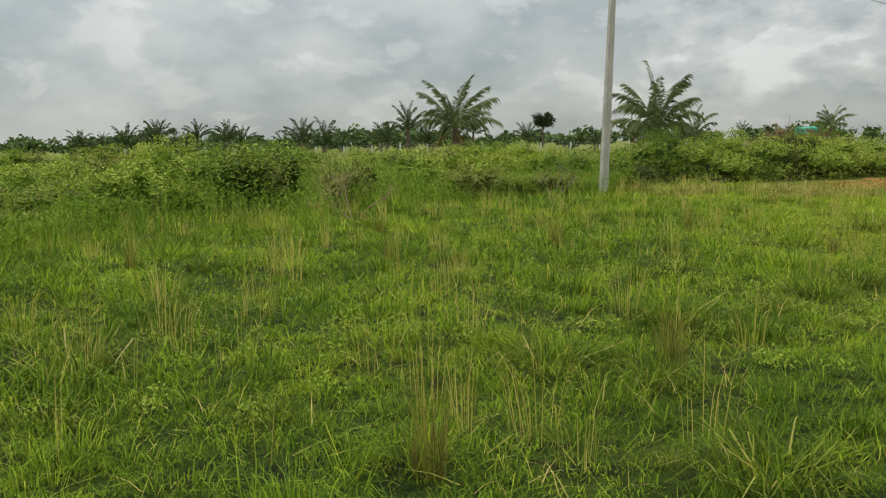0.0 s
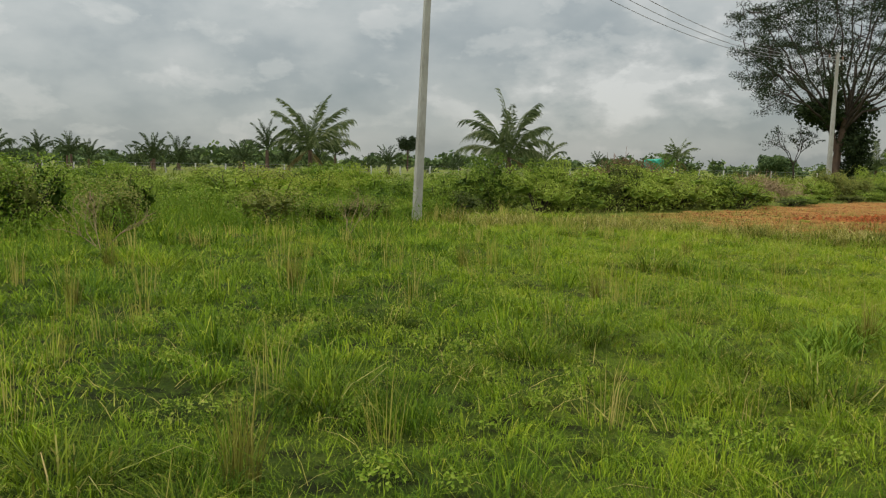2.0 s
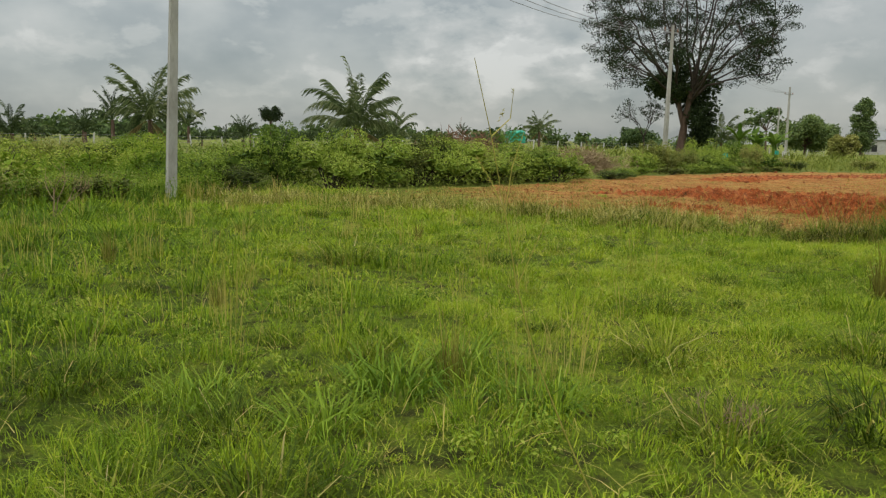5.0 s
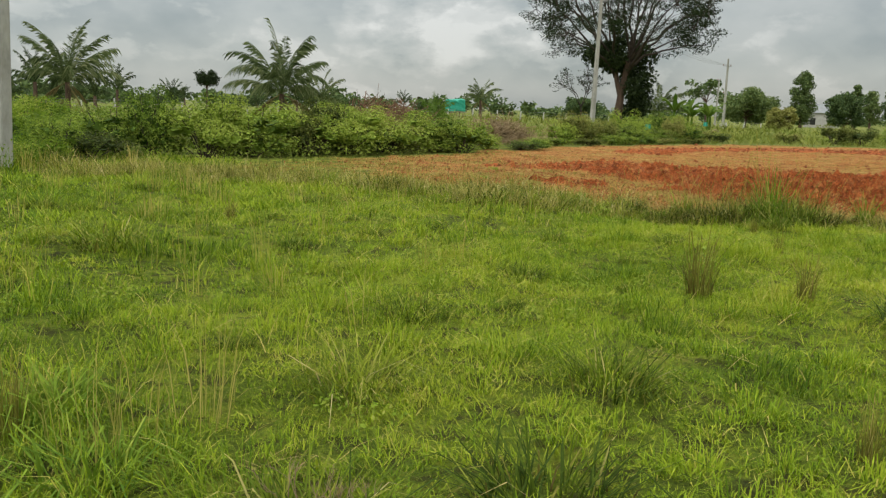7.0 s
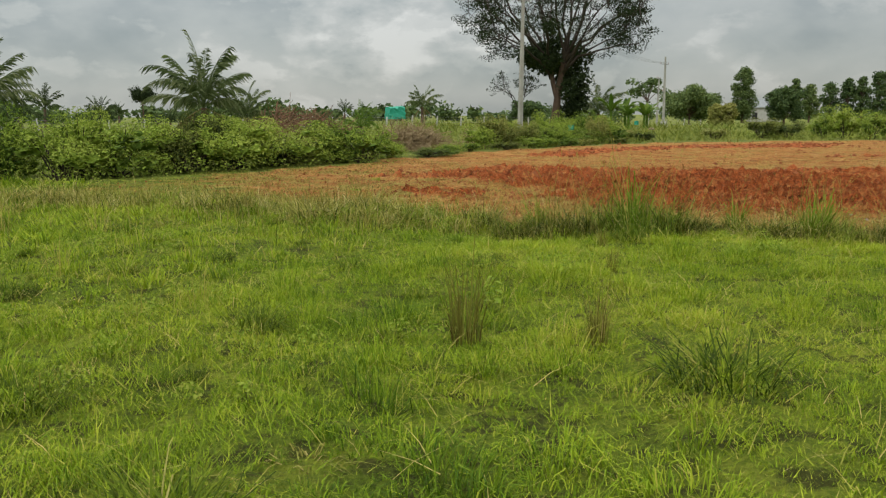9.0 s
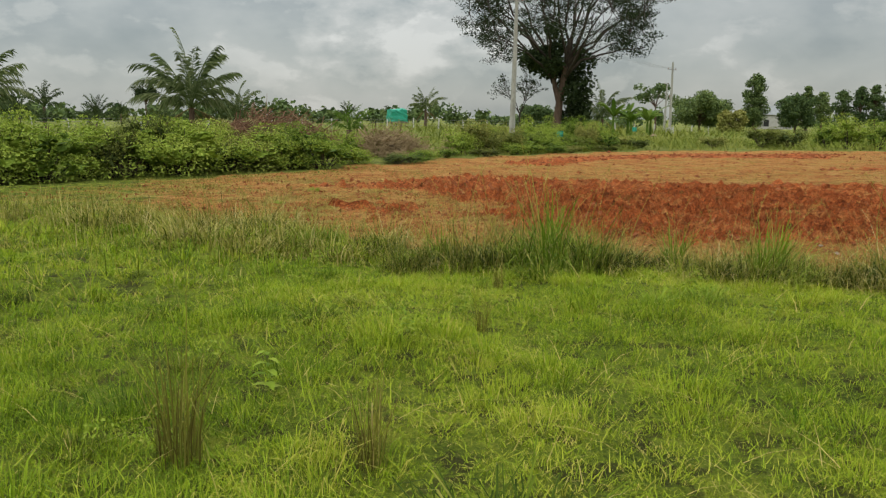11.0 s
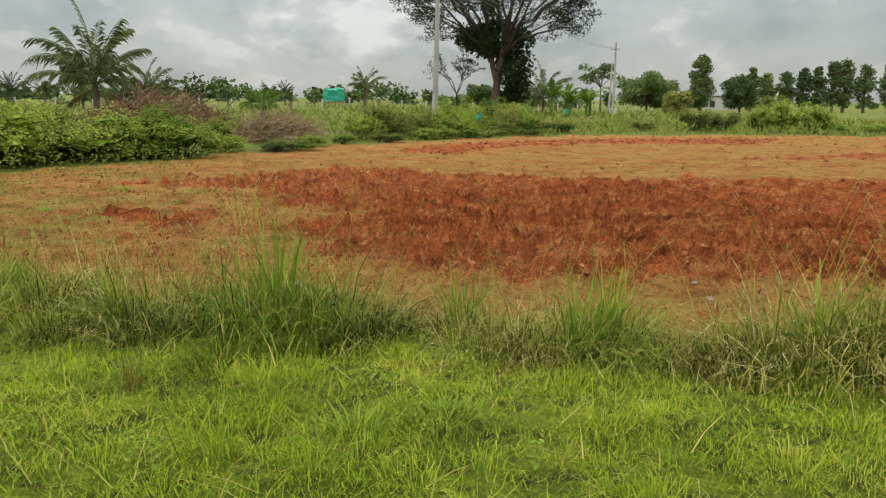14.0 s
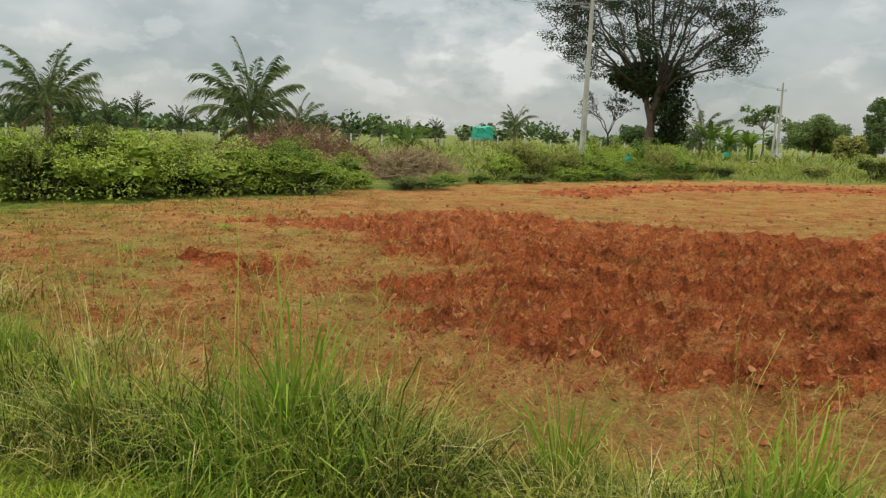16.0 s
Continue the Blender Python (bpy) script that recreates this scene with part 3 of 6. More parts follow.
    tagged(piece("field_wisps", mesh_np("field_wisps", v, f, np.clip(r.normal(0.46, 0.22, n), 0, 1)[who]), M_VERGE), "thin olive wisps of grass on the bare field", "grass", kind="stuff")
    v, f, t = joined(bits)
    return tagged(piece("meadow_grass", mesh_np("meadow_grass", v, f, t), M_GRASS), "short bright green grass with yellowing blades", "grass", kind="stuff")


build_meadow()


def build_stalks():
    """Tall thin seed stalks in small sheaves that stand over the meadow in loose drifts."""
    bits = []
    r = np.random.default_rng(5)
    for k, (s0, s1, n0, n1, per, wide) in enumerate([(-2, 16, 2.2, 6.5, 2.6, 0.0042), (-8, 18, 6.5, 13, 1.9, 0.0065), (-14, 16, 13, 21, 1.1, 0.011)]):
        count = int((s1 - s0) * (n1 - n0) * per)
        cx, cy = strip(s0, s1, n0, n1, count, 140 + k)
        west = np.clip((12.5 - cx) / 7, 0.10, 1)
        keep = (waves(cx, cy, 2.8, 15) > -0.35) & (field_mask(cx, cy) < 0.6) & (r.uniform(0, 1, count) < west)
        cx, cy = cx[keep], cy[keep]
        own = np.repeat(np.arange(len(cx)), r.integers(4, 22, len(cx)))
        n = len(own)
        a, d = r.uniform(0, 6.283, n), 0.13 * np.sqrt(r.uniform(0, 1, n))
        x, y = cx[own] + d * np.cos(a), cy[own] + d * np.sin(a)
        t = (r.uniform(0.24, 0.52, len(cx))[own]) * r.uniform(0.6, 1.2, n)
        v, f, who = blades(x, y, height(x, y), t, wide * r.uniform(0.6, 1.2, n), t * r.uniform(0, 0.22, n), t * r.uniform(0, 0.3, n), 150 + k, True, a)
        bits.append((v, f, np.clip(r.uniform(0, 1, len(cx))[own] * 0.7 + r.uniform(0, 0.4, n), 0, 1)[who]))
    v, f, t = joined(bits)
    return tagged(piece("seed_stalks", mesh_np("seed_stalks", v, f, t), M_STRAW), "thin straw-coloured grass stalks standing over the meadow", "grass stalks", kind="stuff")


build_stalks()


def tussock_mesh(name, count, spread, tall, wide, droop, seed, dry=0.1, splay=0.6, upright=0.28):
    r = np.random.default_rng(seed)
    a, d = r.uniform(0, 6.283, count), spread * np.sqrt(r.uniform(0, 1, count))
    x, y = d * np.cos(a), d * np.sin(a)
    t = tall * r.uniform(0.35, 1.0, count) * (1 - 0.35 * (d / spread) ** 2)
    stiff = r.uniform(0, 1, count) < upright
    lean, bend = t * r.uniform(0.03, splay, count), t * droop * np.where(stiff, r.uniform(0.0, 0.15, count), r.uniform(0.2, 1.0, count))
    t = t * np.where(stiff, 1.12, 0.9)
    aa = a + r.normal(0, 0.8, count)
    face = aa + np.pi / 2 + r.normal(0, 0.35, count)
    w = wide * r.uniform(0.6, 1.3, count) / 2
    out, side, up = np.stack([np.cos(aa), np.sin(aa), 0 * aa], 1), np.stack([np.cos(face) * w, np.sin(face) * w, 0 * aa], 1), np.array([0, 0, 1.0])
    root = np.stack([x, y, 0 * x - 0.03], 1)
    p1 = root + out * (lean * 0.4 + bend * 0.05)[:, None] + up * (t * 0.5)[:, None]
    p2 = root + out * (lean * 0.8 + bend * 0.4)[:, None] + up * (t * 0.9)[:, None]
    tip = root + out * (lean + bend)[:, None] + up * (t * (1.0 - 0.42 * (bend / t)))[:, None]
    v = np.stack([root - side, root + side, p1 + side, p1 - side, p2 + side * 0.7, p2 - side * 0.7, tip], 1).reshape(-1, 3)
    b = np.arange(count)[:, None] * 7
    f = np.stack([b + [0, 1, 2], b + [0, 2, 3], b + [3, 2, 4], b + [3, 4, 5], b + [5, 4, 6]], 1).reshape(-1, 3)
    tint = np.clip(r.normal(0.06, 0.11, count) + 0.40 * t / tall + (r.uniform(0, 1, count) < dry) * 0.5, 0, 1)
    return mesh_np(name, v, f, np.repeat(tint, 7))


TUSSOCKS = [tussock_mesh("green_tuft", 190, 0.15, 0.25, 0.0048, 1.7, 200 + k, 0.05, 0.8, 0.08) for k in range(4)]
STRAWS = [tussock_mesh("dry_tuft", 30, 0.17, 0.17, 0.006, 1.2, 250 + k, 0.3) for k in range(2)]
DRYTUFTS = [tussock_mesh("dry_grass_tuft", 110, 0.08, 0.66, 0.0042, 0.55, 240 + k, 0.15, 0.20) for k in range(3)]
REEDS = [tussock_mesh("green_reed_clump", 80, 0.13, 0.85, 0.012, 0.6, 260 + k, 0.08) for k in range(2)]


def tangle_mesh(name, seed, share=1.0):
    """Rank grass gone over: arching blades bent every way, over a low leafy skirt."""
    r = np.random.default_rng(seed)
    bits = []
    # last row: low dark blades whose colour stands in for shade inside the clump
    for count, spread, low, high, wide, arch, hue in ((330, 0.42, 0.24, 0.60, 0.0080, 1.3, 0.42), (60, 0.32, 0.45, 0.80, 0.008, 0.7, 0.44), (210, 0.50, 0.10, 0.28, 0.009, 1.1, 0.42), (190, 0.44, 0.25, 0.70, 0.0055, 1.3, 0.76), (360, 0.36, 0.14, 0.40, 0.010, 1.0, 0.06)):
        count, wide = int(count * share * (0.3 if share < 1 and hue < 0.2 else 1.0)), wide / share ** 0.4
        a, d = r.uniform(0, 6.283, count), spread * np.sqrt(r.uniform(0, 1, count))
        x, y = d * np.cos(a), d * np.sin(a)
        t = r.uniform(low, high, count) * (1 - 0.3 * (d / spread) ** 2)
        go = a + r.normal(0, 1.3, count)
        face = go + np.pi / 2 + r.normal(0, 0.5, count)
        w = wide * r.uniform(0.6, 1.35, count) / 2
        out, side, up = np.stack([np.cos(go), np.sin(go), 0 * go], 1), np.stack([np.cos(face) * w, np.sin(face) * w, 0 * go], 1), np.array([0, 0, 1.0])
        start, bow = radians(90) - np.abs(r.normal(0, 0.78, count)), arch * r.uniform(0.3, 3.0, count)
        row = [np.stack([x, y, 0 * x - 0.03], 1)]
        steps = 4
        for i in range(steps):
            el = start - bow * ((i + 0.5) / steps) ** 1.7
            row.append(row[-1] + (t * 1.25 / steps)[:, None] * (out * np.cos(el)[:, None] + up * np.sin(el)[:, None]))
        v = []
        for i, p in enumerate(row[:-1]):
            v += [p - side * (1 - 0.17 * i), p + side * (1 - 0.17 * i)]
        v = np.stack(v + [row[-1]], 1)
        v[:, :, 2] = np.maximum(v[:, :, 2], -0.03)
        b = np.arange(count)[:, None] * 9
        f = np.concatenate([b + [2 * i, 2 * i + 1, 2 * i + 3] for i in range(3)] + [b + [2 * i, 2 * i + 3, 2 * i + 2] for i in range(3)] + [b + [6, 7, 8]])
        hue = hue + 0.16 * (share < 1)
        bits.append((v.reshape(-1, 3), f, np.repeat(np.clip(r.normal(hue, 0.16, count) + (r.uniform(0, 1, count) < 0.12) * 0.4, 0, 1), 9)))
    return mesh_np(name, *joined(bits))


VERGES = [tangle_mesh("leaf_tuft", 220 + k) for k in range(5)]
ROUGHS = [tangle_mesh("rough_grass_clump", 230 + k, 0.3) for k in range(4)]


def plant(name, me, material, x, y, scale, label, category, group="", turn=None, squash=1.0, dz=0.0):
    ob = piece(name, me, material)
    ob.location, ob.scale = (x, y, ground_z(x, y) + dz), (scale, scale, scale * squash)
    ob.rotation_euler = (0, 0, random.uniform(0, 6.28) if turn is None else turn)
    return tagged(ob, label, category, group)


def scatter_tussocks():
    r = np.random.default_rng(17)
    known = [(2.8, 6.4, 1.2), (3.7, 4.9, 1.2), (0.1, 6.1, 1.4), (3.9, 9.8, 1.1), (5.4, 9.3, 1.0), (4.9, 8.7, 1.1), (6.5, 7.8, 1.2), (3.7, 7.6, 1.3), (6.3, 8.6, 1.0), (8.5, 8.2, 1.2), (9.3, 8.2, 1.3), (8.8, 9.6, 1.1), (7.0, 13.6, 1.5), (10.0, 9.3, 1.1), (13.9, 9.9, 1.0), (12.6, 10.2, 1.3), (9.3, 10.8, 0.9), (10.4, 12.0, 0.9)]
    spots = [(x, y, 1.3 * s) for x, y, s in known]
    while len(spots) < 255:
        s, n = r.uniform(-4, 22), r.uniform(2.2, 14)
        p = LINE_A + s * ALONG + n * LEFT
        if field_mask(p[:1], p[1:2])[0] < 0.2 and min(math.hypot(p[0] - a, p[1] - b) for a, b, _ in spots) > 0.38:
            spots.append((float(p[0]), float(p[1]), float(0.38 + 0.8 * r.uniform() ** 2)))
    for k, (x, y, s) in enumerate(spots):
        root = new("grass_tussock")
        piece("green_tuft", TUSSOCKS[k % 4], M_TUSSOCK, root)
        piece("dry_tuft", STRAWS[k % 2], M_DRYTUFT, root, "brown dead blades in the tussock's heart")
        root.matrix_basis = pose(x, y, ground_z(x, y), 0, 0, 77 * k)
        root.scale = (s, s, 0.85 * s)
        tagged(root, "dark green drooping grass tussock in the meadow", "grass tussock", "meadow tussocks")


scatter_tussocks()
for k, (x, y, s) in enumerate([(3.5, 6.45, 0.9), (11.6, 11.35, 1.2), (12.35, 11.1, 0.85), (7.4, 9.1, 0.8), (2.4, 4.8, 0.8), (2.8, 11.7, 0.9), (1.0, 10.6, 0.7), (5.9, 11.6, 0.6), (-1.6, 9.8, 0.8), (4.6, 13.6, 0.8), (0.3, 13.2, 0.8), (8.0, 15.5, 0.7), (10.7, 8.4, 0.55), (13.4, 13.0, 0.55), (13.95, 14.3, 0.5)]):
    plant("dry_grass_tuft", DRYTUFTS[k % 3], M_DRYTUFT, x, y, s, "brown dry upright grass tuft in green grass", "grass tuft", "dry tufts")

LEAFY = [tussock_mesh("leafy_grass_clump", 120, 0.22, 0.34, 0.011, 1.5, 255 + k, 0.04, 0.8, 0.1) for k in range(2)]
for k, (x, y, s) in enumerate([(7.1, 9.0, 1.0), (7.75, 8.7, 0.9), (7.5, 9.3, 0.9), (6.1, 9.0, 0.8), (6.7, 8.5, 0.8), (15.3, 13.4, 0.6), (14.9, 13.4, 0.55)]):
    plant("leafy_grass_clump", LEAFY[k % 2], M_WEED, x, y, s, "broad-bladed bright green grass clump in the meadow", "grass clump", "leafy clumps")
PATCH = tussock_mesh("dead_grass_patch", 140, 0.13, 0.08, 0.006, 1.6, 258, 0.3, 1.6, 0.0)
for x, y, s in ((14.05, 13.6, 1.0), (8.43, 8.75, 1.1), (12.25, 9.9, 1.0), (10.5, 9.8, 1.0), (9.5, 11.3, 0.9), (1.6, 6.2, 0.8), (6.88, 8.1, 1.0), (13.1, 12.4, 0.9), (11.0, 12.6, 0.8), (14.8, 13.2, 0.7)):
    plant("dead_grass_patch", PATCH, M_DRYTUFT, x, y, s, "flat brown dead grass patch in the turf", "dead grass", "dead patches")

# rank grass on the verge of the bare field
def stalk_mesh(seed, tall):
    """One seed stalk: a thin bent stem with a feathery head."""
    r = np.random.default_rng(seed)
    s = np.linspace(0, 1, 6)
    b = r.uniform(0.05, 0.45) * tall
    p = np.stack([b * s * s, 0 * s, tall * s - 0.03], 1)
    stem = tube(p, np.linspace(0.003, 0.0016, 6), 3)
    n = 10
    u = r.uniform(0.86, 1.0, n)
    c = np.stack([b * u * u, 0 * u, tall * u], 1)
    head = leaves(c, 0.022, seed + 1, 0.2)
    return mesh_np("seed_stalk", *joined([stem, head]))


STALKS = [stalk_mesh(280 + k, 0.75 + 0.09 * k) for k in range(4)]


def verge_clump(x, y, s, k):
    r = np.random.default_rng(900 + k)
    root = new("tall_grass_clump")
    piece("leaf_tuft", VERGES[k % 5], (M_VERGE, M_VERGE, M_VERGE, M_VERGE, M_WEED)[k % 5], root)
    for i in range(5):
        ob = piece("seed_stalk", STALKS[int(r.integers(0, 4))], M_STRAW, root, "thin straw seed stalk")
        a, d = r.uniform(0, 6.28), 0.36 * math.sqrt(r.uniform(0, 1))
        ob.location, ob.rotation_euler = (d * math.cos(a), d * math.sin(a), 0), (r.normal(0, 0.12), r.normal(0, 0.12), r.uniform(0, 6.28))
    root.matrix_basis = pose(x, y, ground_z(x, y), 0, 0, float(r.uniform(0, 360)))
    root.scale = (s, s, s * float(r.uniform(0.75, 1.15)))
    return tagged(root, "tall rank green and straw grass clump on the field verge", "grass clump", "verge grass")


VERGE = [(18.2, 13.4, 1.15), (17.45, 13.6, 1.1), (17.8, 13.5, 1.1), (16.75, 14.35, 0.6), (16.55, 14.25, 0.9), (16.3, 14.3, 0.9), (15.95, 14.4, 0.75), (15.85, 14.8, 0.6), (15.05, 15.0, 0.95), (14.75, 15.1, 1.1), (14.45, 15.35, 1.05), (14.1, 15.45, 1.0), (13.85, 15.75, 0.85), (13.3, 16.35, 0.75), (12.8, 17.1, 0.65), (12.2, 17.7, 0.75), (11.5, 18.4, 0.6), (10.6, 19.5, 0.6), (9.8, 20.4, 0.55), (18.8, 13.1, 1.1), (19.5, 12.7, 1.0), (20.5, 12.3, 1.1), (13.45, 15.6, 0.6), (16.9, 13.95, 0.6), (12.5, 16.7, 0.5), (14.9, 15.5, 0.8), (15.35, 14.95, 0.8), (17.15, 13.8, 0.7)]
for k, (x, y, s) in enumerate(VERGE):
    verge_clump(x, y, s, k)


def rough_band():
    """Rough half-dry grass where the meadow runs out along the near edge of the bare field."""
    r = np.random.default_rng(77)
    edge = np.array([(4.6, 22.0), (7.2, 21.4), (9.2, 20.2), (10.6, 18.9), (11.9, 17.4), (13.2, 16.2)])
    far = np.r_[0, np.cumsum(np.hypot(*np.diff(edge, axis=0).T))]

    def spots(n, wide):
        u = r.uniform(0, far[-1], n)
        x, y = np.interp(u, far, edge[:, 0]), np.interp(u, far, edge[:, 1])
        off = r.normal(0, wide, n)
        return x + 0.7 * off + r.normal(0, 0.15, n), y + 0.7 * off + r.normal(0, 0.15, n)

    x, y = spots(72, 0.65)
    for k in range(len(x)):
        tall = 0.42 + 0.38 * r.uniform() ** 1.5
        plant("rough_grass_clump", ROUGHS[k % 4], M_VERGE, float(x[k]), float(y[k]), tall * float(r.uniform(1.0, 1.3)), "rough olive and straw grass clump at the meadow's edge", "grass clump", "rough edge grass", float(r.uniform(0, 6.28)), float(r.uniform(0.75, 1.0)))
    x, y = spots(4200, 0.9)
    n = len(x)
    t = r.uniform(0.10, 0.32, n) * (0.75 + 0.35 * waves(x, y, 1.6, 78))
    v, f, who = blades(x, y, height(x, y), np.abs(t) + 0.05, r.uniform(0.004, 0.009, n), t * r.uniform(0, 0.5, n), t * r.uniform(0, 0.6, n), 79)
    tagged(piece("edge_stalks", mesh_np("edge_stalks", v, f, np.clip(r.normal(0.62, 0.25, n), 0, 1)[who]), M_VERGE), "thin olive and straw stalks along the meadow's edge", "grass stalks", kind="stuff")


rough_band()


def reed_clump(x, y, s, k):
    root = new("green_reed_clump")
    piece("leaf_tuft", REEDS[k % 2], M_WEED, root)
    for i in range(3):
        ob = piece("seed_stalk", STALKS[(k + i) % 4], M_STRAW, root, "thin straw seed stalk")
        ob.location, ob.rotation_euler = (0.05 * math.cos(2.1 * i), 0.05 * math.sin(2.1 * i), 0), (0.1 * math.sin(k), 0.1 * math.cos(k), 2.1 * i + k)
    root.matrix_basis = pose(x, y, ground_z(x, y), 0, 0, 57 * k)
    root.scale = (s, s, s)
    return tagged(root, "upright fresh green reed-like grass clump", "grass clump", "verge grass")


for k, (x, y, s) in enumerate([(14.75, 15.25, 1.0), (16.65, 14.4, 0.7), (16.4, 14.25, 0.7), (15.87, 14.85, 0.66), (17.6, 13.7, 0.85), (13.8, 15.7, 0.6), (17.9, 13.7, 0.7)]):
    reed_clump(x, y, s, k)


def pasture_tufts():
    """Rough grass and weeds of the open ground behind the hedge and past the field."""
    r = np.random.default_rng(66)
    bits = []
    for n, x0, x1, y0, y1, tall, wide in ((30000, 26, 75, 41.2, 62, 0.14, 0.035), (16000, 10, 45, 36, 62, 0.30, 0.045), (14000, -16, 14, 26, 58, 0.24, 0.04), (9000, 30, 130, 62, 130, 0.6, 0.12), (5000, -30, 40, 58, 92, 0.5, 0.10)):
        x, y = r.uniform(x0, x1, n), r.uniform(y0, y1, n)
        keep = (field_mask(x, y) < 0.2) & (r.uniform(-1.0, 0.8, n) < waves(x, y, 5.0, 44) + 0.5 * waves(x, y, 1.5, 45)) & (y > 26 + 0.55 * np.clip(x - 4, 0, 25))
        x, y = x[keep], y[keep]
        m = len(x)
        t = tall * r.lognormal(0, 0.4, m)
        v, f, who = blades(x, y, height(x, y), t, wide * r.uniform(0.6, 1.4, m), t * r.uniform(0.1, 1.3, m), t * r.uniform(0, 0.9, m), 67, False)
        bits.append((v, f, np.clip(r.normal(0.42, 0.09, m) + 0.14 * waves(x, y, 7.0, 46) + 0.09 * smooth((x - 26) / 8), 0, 1)[who]))
    v, f, t = joined(bits)
    return tagged(piece("pasture_grass", mesh_np("pasture_grass", v, f, t), M_PASTURE), "rough olive-green pasture grass beyond the field", "grass", kind="stuff")


pasture_tufts()


def litter():
    """Fallen straws and low broad-leaved weeds in the turf by the footway."""
    r = np.random.default_rng(68)
    x, y = strip(-1, 20, 1.2, 7.5, 5200, 69)
    x2, y2 = strip(11, 20, -2.5, 1.5, 1200, 70)
    x, y = np.r_[x, x2], np.r_[y, y2]
    keep = (field_mask(x, y) < 0.4) & (waves(x, y, 1.8, 47) + 0.5 * waves(x, y, 0.6, 48) > -0.2)
    x, y = x[keep], y[keep]
    n = len(x)
    ln = r.uniform(0.08, 0.32, n)
    v, f, who = blades(x, y, height(x, y) + 0.05, 0.05 + 0.25 * ln * r.uniform(0, 1, n), r.uniform(0.003, 0.006, n), ln * 0.6, ln * 0.5, 71)
    tagged(piece("fallen_straw", mesh_np("fallen_straw", v, f, r.uniform(0, 1, n)[who]), M_STRAW), "bent and fallen straw lying in the turf", "straw", kind="stuff")
    cx, cy = strip(-1, 20, 1.0, 9.0, 620, 72)
    keep = (field_mask(cx, cy) < 0.2) & (waves(cx, cy, 2.6, 49) > 0.0)
    cx, cy = cx[keep], cy[keep]
    own = np.repeat(np.arange(len(cx)), 90)
    m = len(own)
    a, d = r.uniform(0, 6.283, m), np.sqrt(r.uniform(0, 1, m))
    wide = r.uniform(0.06, 0.17, len(cx))[own]
    px, py = cx[own] + wide * d * np.cos(a), cy[own] + wide * d * np.sin(a)
    c = np.stack([px, py, height(px, py) + 0.02 + r.uniform(0.5, 1.0, m) * (0.04 + 0.8 * wide * (1 - d * d))], 1)
    v, f, t = leaves(c, 0.022, 73, 0.6, 0.2, np.stack([d * np.cos(a), d * np.sin(a), 0 * a + 0.8], 1))
    tagged(piece("creeping_weeds", mesh_np("creeping_weeds", v, f, t), M_WEED), "low patches of small broad-leaved weeds", "weeds", kind="stuff")


litter()


# ---- shrubs ----
def make_shrub(name, seed, blobs, leaf, count, leaf_mat, label, category, wide=1.0, tall=1.0, wispy=0.0):
    """A shrub about 1 m high and 1.2 m wide (before scaling): woody stems and a leafy crown of many small leaves."""
    r = np.random.default_rng(seed)
    root = new(name)
    tips = []
    stems = []
    for k in range(blobs):
        a, d, h = r.uniform(0, 6.283), 0.5 * math.sqrt(r.uniform(0, 1)), r.uniform(0.3, 0.85)
        tip = np.array([d * wide * math.cos(a), d * wide * math.sin(a), h * tall])
        mid = tip * [0.45, 0.45, 0.55] + r.normal(0, 0.03, 3)
        stems.append(tube([np.array([tip[0] * 0.12, tip[1] * 0.12, -0.04]), mid, tip + [0, 0, 0.1]], [0.014, 0.010, 0.004], 3))
        tips.append((tip, r.uniform(0.14, 0.27)))
    cs, ways = [], []
    each = count // blobs
    for tip, rad in tips:
        q = r.normal(0, 1, (each, 3))
        q[:, 2] += 0.25
        q /= np.linalg.norm(q, axis=1)[:, None]
        ways.append(q + [0, 0, 0.55])
        q = q * (rad * (0.8 + 0.3 * r.uniform(0, 1, each)) * (1 + wispy * r.uniform(-0.4, 0.9, each)))[:, None]
        q[:, 2] *= 0.85
        cs.append(tip + q)
    low = r.normal(0, 0.36, (count // 5, 3))
    low[:, 2] = np.abs(low[:, 2]) * 0.5 + 0.03
    low[:, :2] *= wide
    cs, ways = np.concatenate(cs + [low]), np.concatenate(ways + [low * [1, 1, 0] + [0, 0, 0.3]])
    cs[:, 2] = np.maximum(cs[:, 2], 0.02)
    # large leaves inside, tinted dark: the crown's shade put into their colour
    inner_shade = np.concatenate([tip * [0.8, 0.8, 0.8] + ball(r, (12,)) * rad * 0.4 for tip, rad in tips])
    v, f, t = leaves(inner_shade, 0.15, seed + 2, 0.8)
    piece("woody_base", mesh_np("woody_base", *joined(stems)), M_LIMB, root)
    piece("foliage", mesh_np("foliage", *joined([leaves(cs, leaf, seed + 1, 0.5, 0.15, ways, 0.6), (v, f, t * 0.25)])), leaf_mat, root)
    return tagged(root, label, category)


def place(first, spots, r, group=""):
    """The first of a kind goes to the first spot, copies to the others: x, y, width, height."""
    for k, (x, y, w, h) in enumerate(spots):
        m = pose(x, y, ground_z(x, y), 0, 0, float(r.uniform(0, 360)))
        if k:
            ob = copy_thing(first, m)
        else:
            ob = first
            ob.matrix_basis = m
        ob.scale = (w / 1.2, w / 1.2, h)
        if group:
            ob["group"] = group


